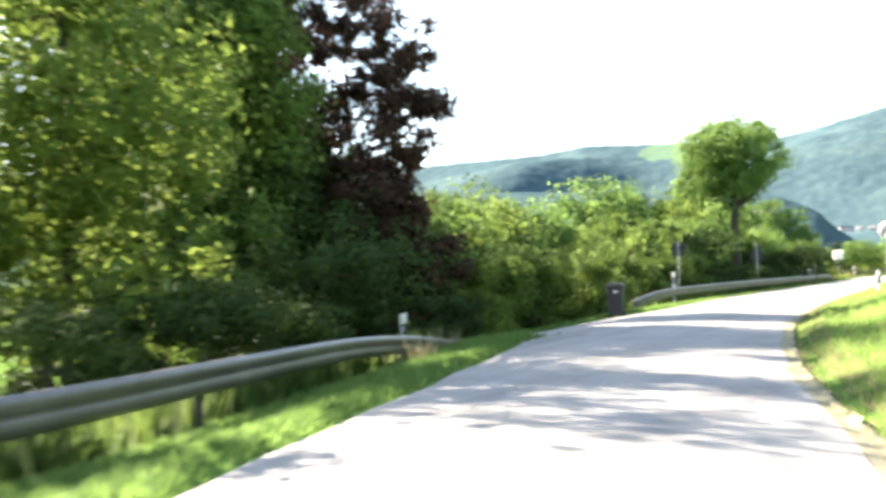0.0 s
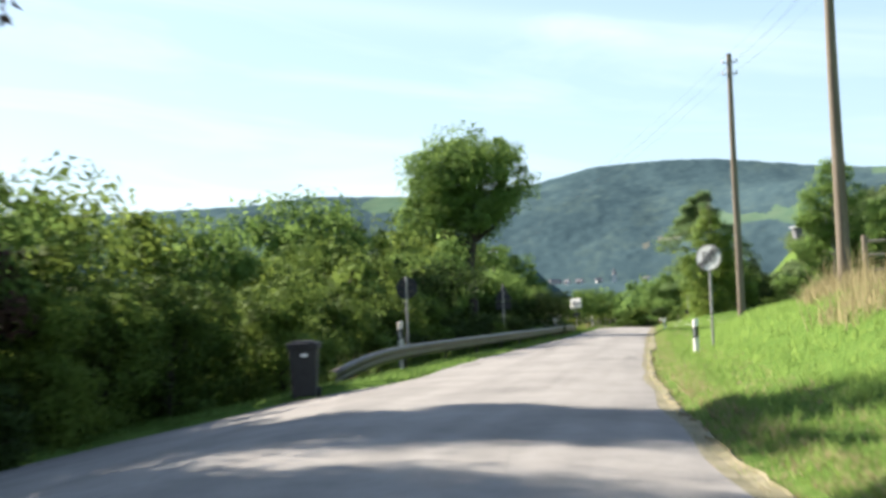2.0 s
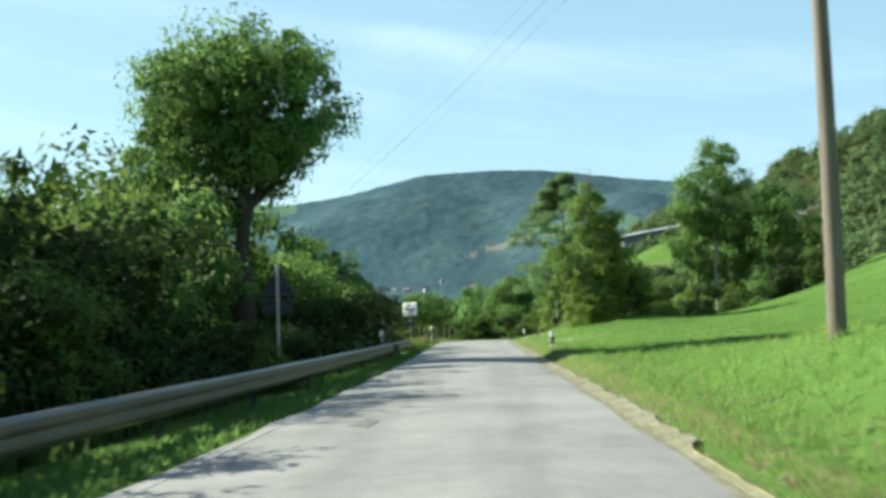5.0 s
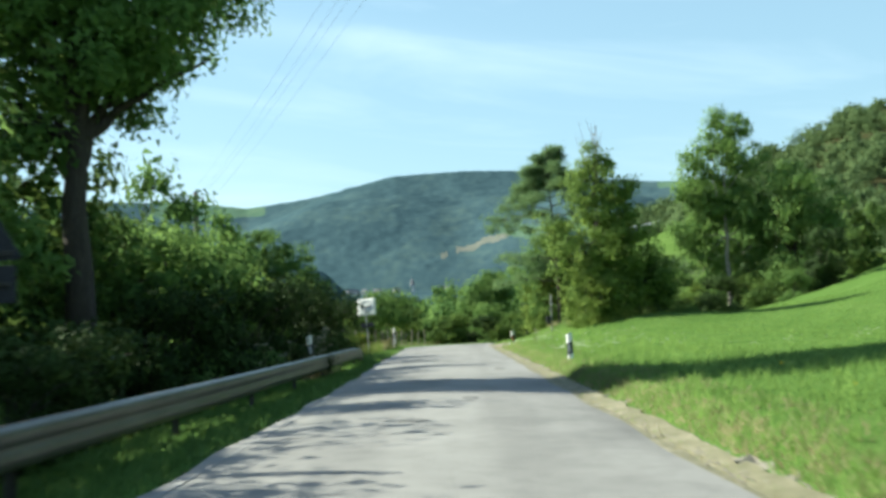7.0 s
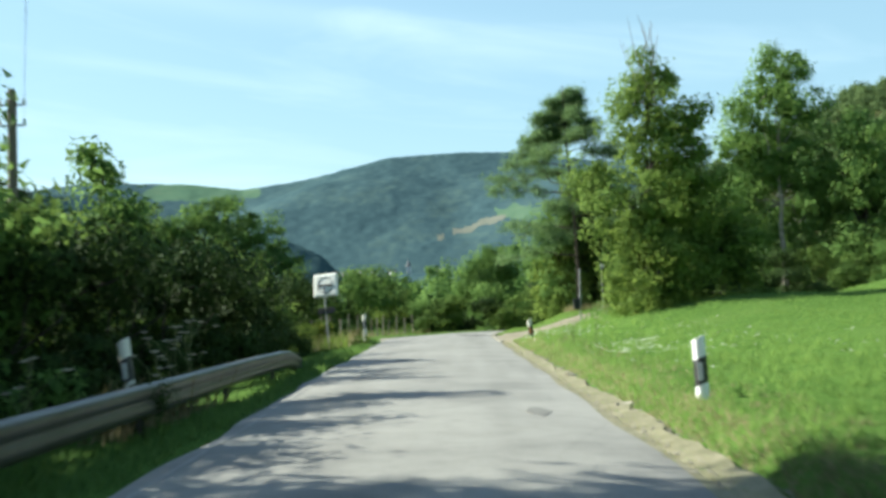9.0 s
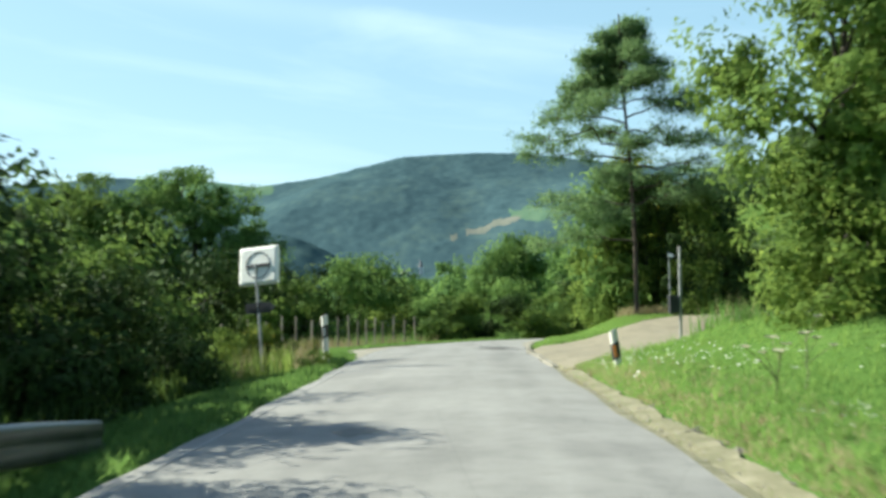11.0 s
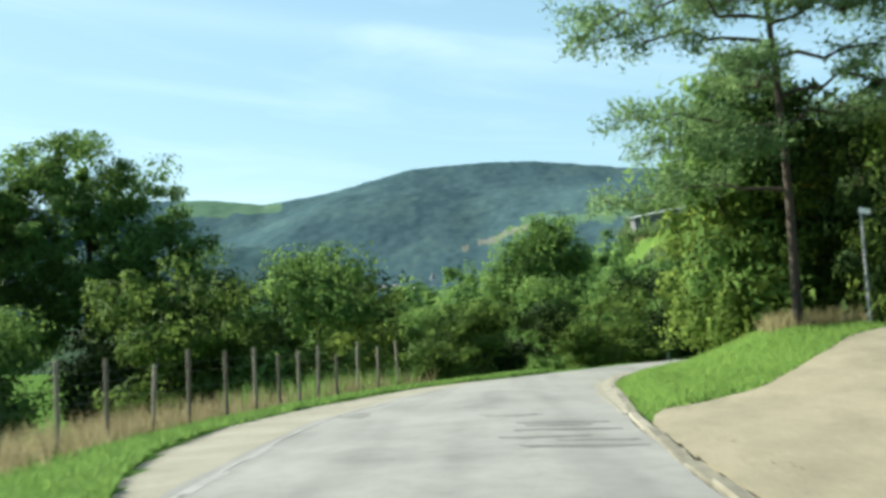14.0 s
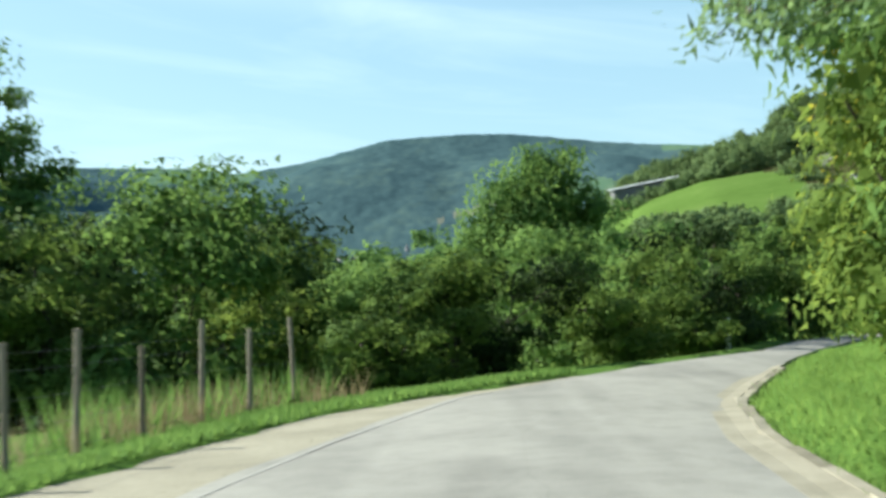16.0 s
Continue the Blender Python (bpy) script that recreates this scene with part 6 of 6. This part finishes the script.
for d in np.concatenate([np.arange(dist[5] % 1.15, dist[5] - 0.5, 1.15) + rng.uniform(-0.12, 0.12, int((dist[5] - 0.5 - dist[5] % 1.15) / 1.15) + 1), dist[5] + np.array((0, 1.42, 2.68, 3.66, 4.75))]):
    x, y = (float(np.interp(d, dist, [p[i] for p in fpath])) for i in (0, 1))
    h = rng.uniform(1.0, 1.28)
    m = Matrix.Translation((x, y, gz(x, y))) @ Euler((rng.normal() * 0.03, rng.normal() * 0.03, rng.uniform(0, 3))).to_matrix().to_4x4()
    part("fence_post", rod(0.036, 0.032, (0, 0, -0.3), (0, 0, h), 9), M_POST, fence, at=m)
    tops.append((x, y, gz(x, y)))
for hgt in (0.15, 0.4, 0.65, 0.9, 1.05):
    v, f = tubes([[((x, y, z + hgt), 0.002) for x, y, z in tops]], 4)
    part("wire", mesh_of("wire", v, f, M_GALV, True), None, fence)

# wooden fence on the bank
bank_fence = tagged(new("bank_fence"), "weathered wooden rail fence above the grassy bank", "fence")
for i in range(7):
    x, y = -0.02 + i * 1.2, 35.7 + i * 0.9
    g = gz(x, y)
    part("fence_post", rod(0.06, 0.055, (0, 0, -0.3), (0, 0, 1.15), 9), M_POST, bank_fence, at=Matrix.Translation((x, y, g)))
    if i:
        px, py = x - 1.2, y - 0.9
        for hh in (0.45, 0.75, 1.02):
            part("rail", rod(0.035, 0.03, (px, py, gz(px, py) + hh), (x, y, g + hh), 8), M_POST, bank_fence)

# ---- hogweed by the guardrail ----
def hogweed(x, y, height, seed):
    """A dried umbel plant: ribbed stem with side stems, each carrying a flat flower head."""
    rr = np.random.default_rng(seed)
    thing = new("hogweed")
    thing.matrix_basis = Matrix.Translation((x, y, gz(x, y)))
    top = (rr.normal() * 0.08, rr.normal() * 0.08, height)
    stems = [branch((0, 0, -0.05), top, 0.011, 0.006, rr, 6, 0.03)]
    heads = [(top, 0.09)]
    for k in range(4):
        p = stems[0][3 + k % 3][0]
        q = p + np.array([rr.normal() * 0.17, rr.normal() * 0.17, rr.uniform(0.15, 0.3)])
        stems.append(branch(p, q, 0.006, 0.004, rr, 4, 0.05))
        heads.append((q, 0.06))
    v, f = tubes(stems, 6)
    part("stem", mesh_of("stem", v, f, M_STALK, True), None, thing)
    for q, r in heads:
        rays = [branch(q, np.array(q) + np.array([r * math.cos(a) * w, r * math.sin(a) * w, 0.03 - 0.02 * w]), 0.003, 0.005, rr, 2, 0.02) for a, w in zip(rr.uniform(0, 6.28, 16), rr.uniform(0.3, 1.0, 16))]
        v, f = tubes(rays, 4)
        part("flower_head", mesh_of("flower_head", v, f, M_UMBEL, True), None, thing)
    return tagged(thing, "dry hogweed with pale flower heads by the guardrail", "weed", "hogweed plants")


for i, (x, y, h) in enumerate(((-9.75, 72.0, 0.95), (-9.8, 72.4, 1.1), (-9.7, 72.9, 1.0), (-9.85, 73.3, 1.15), (-9.72, 71.5, 0.85), (-9.95, 68.4, 0.9), (-10.0, 66.2, 0.95), (-4.0, 82.5, 0.5), (-3.4, 83.6, 0.55))):
    hogweed(x, y, h, 700 + i)

# ---- white sack in the pasture ----
bm = bmesh.new()
bmesh.ops.create_icosphere(bm, subdivisions=3, radius=0.5)
for v in bm.verts:
    n = noise.noise(v.co * 3.1)
    v.co = Vector((v.co.x * 0.9, v.co.y * 0.85, max(v.co.z * 0.52, -0.2))) * (1 + 0.2 * n)
for f in bm.faces:
    f.smooth = True
sack = part("white_sack", bm, M_WHITE, None, at=Matrix.Translation((-15.6, 126.0, gz(-15.6, 126.0) + 0.26)) @ Matrix.Scale(0.9, 4))
tagged(sack, "lumpy white sack lying in the pasture", "sack")


# ---- grass ----
def blades(name, label, pos, length, mat, seed, width=0.02, lean=0.4, category="grass"):
    rng = np.random.default_rng(seed)
    n = len(pos)
    a = rng.uniform(0, 2 * np.pi, n)
    side = np.stack([np.cos(a), np.sin(a), 0 * a], 1) * (width * rng.uniform(0.6, 1.3, n))[:, None]
    ln = length * rng.uniform(0.5, 1.3, n)
    b = rng.uniform(0, 2 * np.pi, n)
    bend = np.stack([np.cos(b), np.sin(b), 0 * b], 1) * (ln * lean * rng.random(n))[:, None]
    up = np.stack([0 * ln, 0 * ln, ln], 1)
    turned = np.cross(side, bend + up)
    side = np.where(turned[:, 2:3] < 0, -side, side)
    v = np.stack([pos - side, pos + side, pos + bend + up], 1)
    f = np.arange(3 * n).reshape(n, 3)
    turned = np.cross(side, bend + up)
    turned /= np.linalg.norm(turned, axis=1)[:, None] + 1e-9
    me = mesh_of(name, v.reshape(-1, 3), f, mat, True)
    slope = np.stack([ground_z(pos[:, 0] - 0.3, pos[:, 1]) - ground_z(pos[:, 0] + 0.3, pos[:, 1]), ground_z(pos[:, 0], pos[:, 1] - 0.3) - ground_z(pos[:, 0], pos[:, 1] + 0.3), np.full(n, 0.6)], 1)
    slope /= np.linalg.norm(slope, axis=1)[:, None]
    return tagged(new(name, softened(me, np.repeat(turned * 0.25 + slope, 3, axis=0))), label, category, kind="stuff")


rng = np.random.default_rng(900)


def strew(n, y0, y1, table, d0, d1, sgn, tuft=6, bias=1.0):
    y = rng.uniform(y0, y1, n)
    d = d0 + (d1 - d0) * rng.random(n) ** bias
    x = along(table, y) + sgn * d
    x, y = np.repeat(x, tuft) + rng.normal(size=n * tuft) * 0.05, np.repeat(y, tuft) + rng.normal(size=n * tuft) * 0.05
    return np.stack([x, y, ground_z(x, y) - 0.01], 1)


blades("verge_grass", "bright green verge grass under the guardrail", (lambda q: q[~within(PULL_IN, q[:, 0], q[:, 1])])(np.concatenate([strew(30000, 2, 97, EDGE_L, 0.08, 2.2, -1, 3), strew(9000, 20, 37, EDGE_L, 1.5, 5.8, -1, 3)])), 0.10, L_GRASS, 1, 0.016, 0.9)
blades("roadside_weeds", "tall dry and green weeds round the marker posts", np.concatenate([strew(26, y0, y1, EDGE_L, d0, d1, -1) for y0, y1, d0, d1 in ((69.6, 70.6, 0.85, 1.25), (71, 73, 0.7, 1.2), (93.4, 94.6, 0.55, 1.0), (92.5, 96.5, 0.7, 2.2), (92.5, 96.5, 0.7, 2.2), (36, 39, 2.0, 2.5))]), 0.55, L_DRY, 17, 0.012, 0.5)
blades("verge_grass", "bright green verge grass beside the gravel shoulder", (lambda q: q[~within(BAY, q[:, 0], q[:, 1])])(np.concatenate([strew(10000, 95, 103, EDGE_L, 0.1, 3.5, -1, 3), strew(22000, 102, 122, EDGE_L, 0.4, 3.8, -1, 3)])), 0.11, L_GRASS, 2, 0.016, 0.9)
blades("bank_grass", "lush green grass on the roadside bank", np.concatenate([strew(9000, 6, 92, EDGE_R, 0.5, 7.0, 1, 9, bias=1.5), strew(5000, 6, 92, EDGE_R, 0.15, 0.8, 1, 7)]), 0.08, L_BANK, 3, 0.008, 1.4)
blades("meadow_grass", "green meadow grass", np.concatenate([strew(24000, 30, 92, EDGE_R, 6.0, 24.0, 1, 2), (lambda q: q[~within(DRIVE, q[:, 0], q[:, 1])])(strew(12000, 90, 108, EDGE_R, 0.8, 14.0, 1, 3))]), 0.08, L_BANK, 4, 0.014, 1.4)
isl = strew(20000, 105.5, 124, EDGE_R, 0.15, 5.0, 1, 3)
blades("island_grass", "green grass on the corner beside the drive", isl[~within(DRIVE, isl[:, 0], isl[:, 1])], 0.11, L_BANK, 5, 0.016, 1.0)
dry = np.concatenate([strew(260, 31, 38, EDGE_R, 3.3, 5.0, 1), strew(120, 34, 36.5, EDGE_R, 3.2, 4.2, 1), strew(60, 28.5, 31, EDGE_R, 2.6, 3.4, 1), strew(700, 88, 108, EDGE_L, 2.2, 4.5, -1), strew(180, 104, 122, EDGE_L, 3.6, 5.2, -1), strew(60, 14, 18, EDGE_L, 1.4, 2.4, -1),
                      strew(500, 113, 117, EDGE_R, 3.2, 5.2, 1)])


def off_path(q):
    """Thins the grass on a trodden wedge that narrows from the fence into the pasture."""
    w = q[:, 0] + 15.6
    on = (q[:, 1] > 125.7 - 2.9 * w) & (q[:, 1] < 126.3 - 2.4 * w) & (w > -0.5)
    return q[~on | (rng.random(len(q)) < 0.18)]


dry = off_path(dry)
blades("dry_grass", "tall straw-coloured dry grass along the banks and fences", dry, 0.38, L_DRY, 6, 0.012, 0.8)
blades("bank_tufts", "uneven tufts of long grass on the roadside bank", np.concatenate([strew(2600, 7, 50, EDGE_R, 0.7, 6.5, 1, 12), strew(900, 50, 92, EDGE_R, 0.6, 4.0, 1, 10)]), 0.17, L_BANK, 31, 0.010, 1.1)
blades("dry_grass", "tall straw stalks beside the telegraph pole", np.concatenate([strew(34, 32.5, 36.5, EDGE_R, 3.3, 4.8, 1, 7), strew(10, 28.5, 31, EDGE_R, 2.5, 3.4, 1, 6)]), 0.75, L_DRY, 32, 0.008, 0.35)
blades("dry_grass", "tall pale grass growing through the wire fence", off_path(strew(620, 103, 120, EDGE_L, 2.4, 3.9, -1)), 0.48, L_STRAW, 26, 0.008, 0.6)
blades("weeds", "tall green grass and weeds behind the wire fence", off_path(strew(130, 113, 120, EDGE_L, 2.6, 4.2, -1)), 0.6, L_GRASS, 27, 0.018, 0.6)
blades("dry_grass", "short bleached grass along the kerb", np.concatenate([strew(5200, 8, 92, EDGE_R, 0.05, 0.75, 1, 6), strew(2200, 8, 92, EDGE_R, 0.4, 1.6, 1, 5)]), 0.08, L_DRY, 16, 0.008, 1.2)
blades("weeds", "tall yellowish green weeds round the mirror mast", strew(420, 91.5, 98.5, EDGE_L, 0.9, 3.2, -1), 0.5, L_BRIGHT, 18, 0.014, 0.6)
blades("weeds", "tall green weeds at the foot of the hedge", (lambda q: q[~within(PULL_IN, q[:, 0], q[:, 1])])(np.concatenate([strew(1200, 2, 18, EDGE_L, 1.9, 3.6, -1), strew(3800, 36, 95, EDGE_L, 1.9, 3.6, -1)])), 0.45, L_HEDGE, 7, 0.035)
u = rng.random(240)
edge = np.stack([-2.2 + 3.9 * u + rng.normal(size=240) * 0.25, 92.5 + 4.1 * u + rng.normal(size=240) * 0.25], 1).repeat(7, 0) + rng.normal(size=(1680, 2)) * 0.06
edge = np.concatenate([edge, ground_z(edge[:, 0], edge[:, 1])[:, None] - 0.01], 1)
blades("weeds", "tall green weeds between the meadow and the drive", edge, 0.5, L_GRASS, 41, 0.016, 0.5)
blades("dry_grass", "reddish dry stalks among the weeds by the drive", edge[rng.random(len(edge)) < 0.12], 0.62, L_DRY, 42, 0.010, 0.4)
fl = np.concatenate([strew(85, 77.6, 81.8, EDGE_R, 1.3, 2.7, 1, 3), strew(25, 76, 84, EDGE_R, 1.0, 4.0, 1, 2), strew(14, 66, 70, EDGE_R, 4, 8, 1, 3), strew(10, 84, 88, EDGE_R, 1.0, 3.0, 1, 3), strew(70, 86.5, 91, EDGE_R, 0.5, 2.2, 1, 2), strew(60, 71, 86, EDGE_R, 0.8, 5.0, 1, 2)])
fl[:, 2] += 0.1
blades("white_flowers", "loose patches of white meadow flowers", fl, 0.023, L_FLOWER, 8, 0.014, 1.0, "flowers")
fl = np.concatenate([strew(30, 47, 55, EDGE_R, 3.6, 6.5, 1, 3), strew(12, 42, 62, EDGE_R, 2.0, 7.0, 1, 2)])
fl[:, 2] += 0.14
blades("yellow_flowers", "a few yellow meadow flowers", fl, 0.03, L_YFLOWER, 9, 0.016, 1.0, "flowers")

# ---- loose gravel ----
def pebbles(name, label, pos, seed, r0, r1, mat):
    """Small broken stones, each a low four-sided lump."""
    rr = np.random.default_rng(seed)
    n = len(pos)
    r = rr.uniform(r0, r1, n)
    a = rr.uniform(0, 6.28, n)
    v = np.zeros((n, 5, 3))
    for k in range(4):
        v[:, k, 0] = pos[:, 0] + r * rr.uniform(0.6, 1.2, n) * np.cos(a + 1.57 * k)
        v[:, k, 1] = pos[:, 1] + r * rr.uniform(0.6, 1.2, n) * np.sin(a + 1.57 * k)
        v[:, k, 2] = pos[:, 2] - 0.005
    v[:, 4] = pos + np.stack([r * 0.2 * rr.normal(size=n), r * 0.2 * rr.normal(size=n), r * rr.uniform(0.3, 0.6, n)], 1)
    base = np.arange(n)[:, None] * 5
    f = np.concatenate([base + np.array((k, (k + 1) % 4, 4)) for k in range(4)])
    tagged(new(name, mesh_of(name, v.reshape(-1, 3), f, mat)), label, "stones", kind="stuff")


q = np.stack([rng.uniform(-5, 6, 2600), rng.uniform(91.5, 113, 2600)], 1)
q = q[within(DRIVE, q[:, 0], q[:, 1])]
pebbles("loose_stones", "loose pale stones strewn over the gravel drive", np.stack([q[:, 0], q[:, 1], ground_z(q[:, 0], q[:, 1]) + 0.018], 1), 71, 0.008, 0.024, M_GRAVEL)
q = np.stack([rng.uniform(-11, -8, 2200), rng.uniform(98, 118, 2200)], 1)
q = q[within(BAY, q[:, 0], q[:, 1])]
pebbles("loose_stones", "loose pale stones strewn over the gravel shoulder", np.stack([q[:, 0], q[:, 1], along(ROAD_Z, q[:, 1]) - 0.008 - 0.035 * np.clip(along(EDGE_L, q[:, 1]) - q[:, 0], 0, 9)], 1), 72, 0.006, 0.02, M_SHOULDER)
y = rng.uniform(44, 91, 1500)
x = along(EDGE_R, y) + rng.uniform(0.05, 0.5, 1500)
pebbles("loose_stones", "small stones and grit lying in the gutter", np.stack([x, y, along(ROAD_Z, y) + 0.005], 1), 73, 0.010, 0.03, M_KERB)
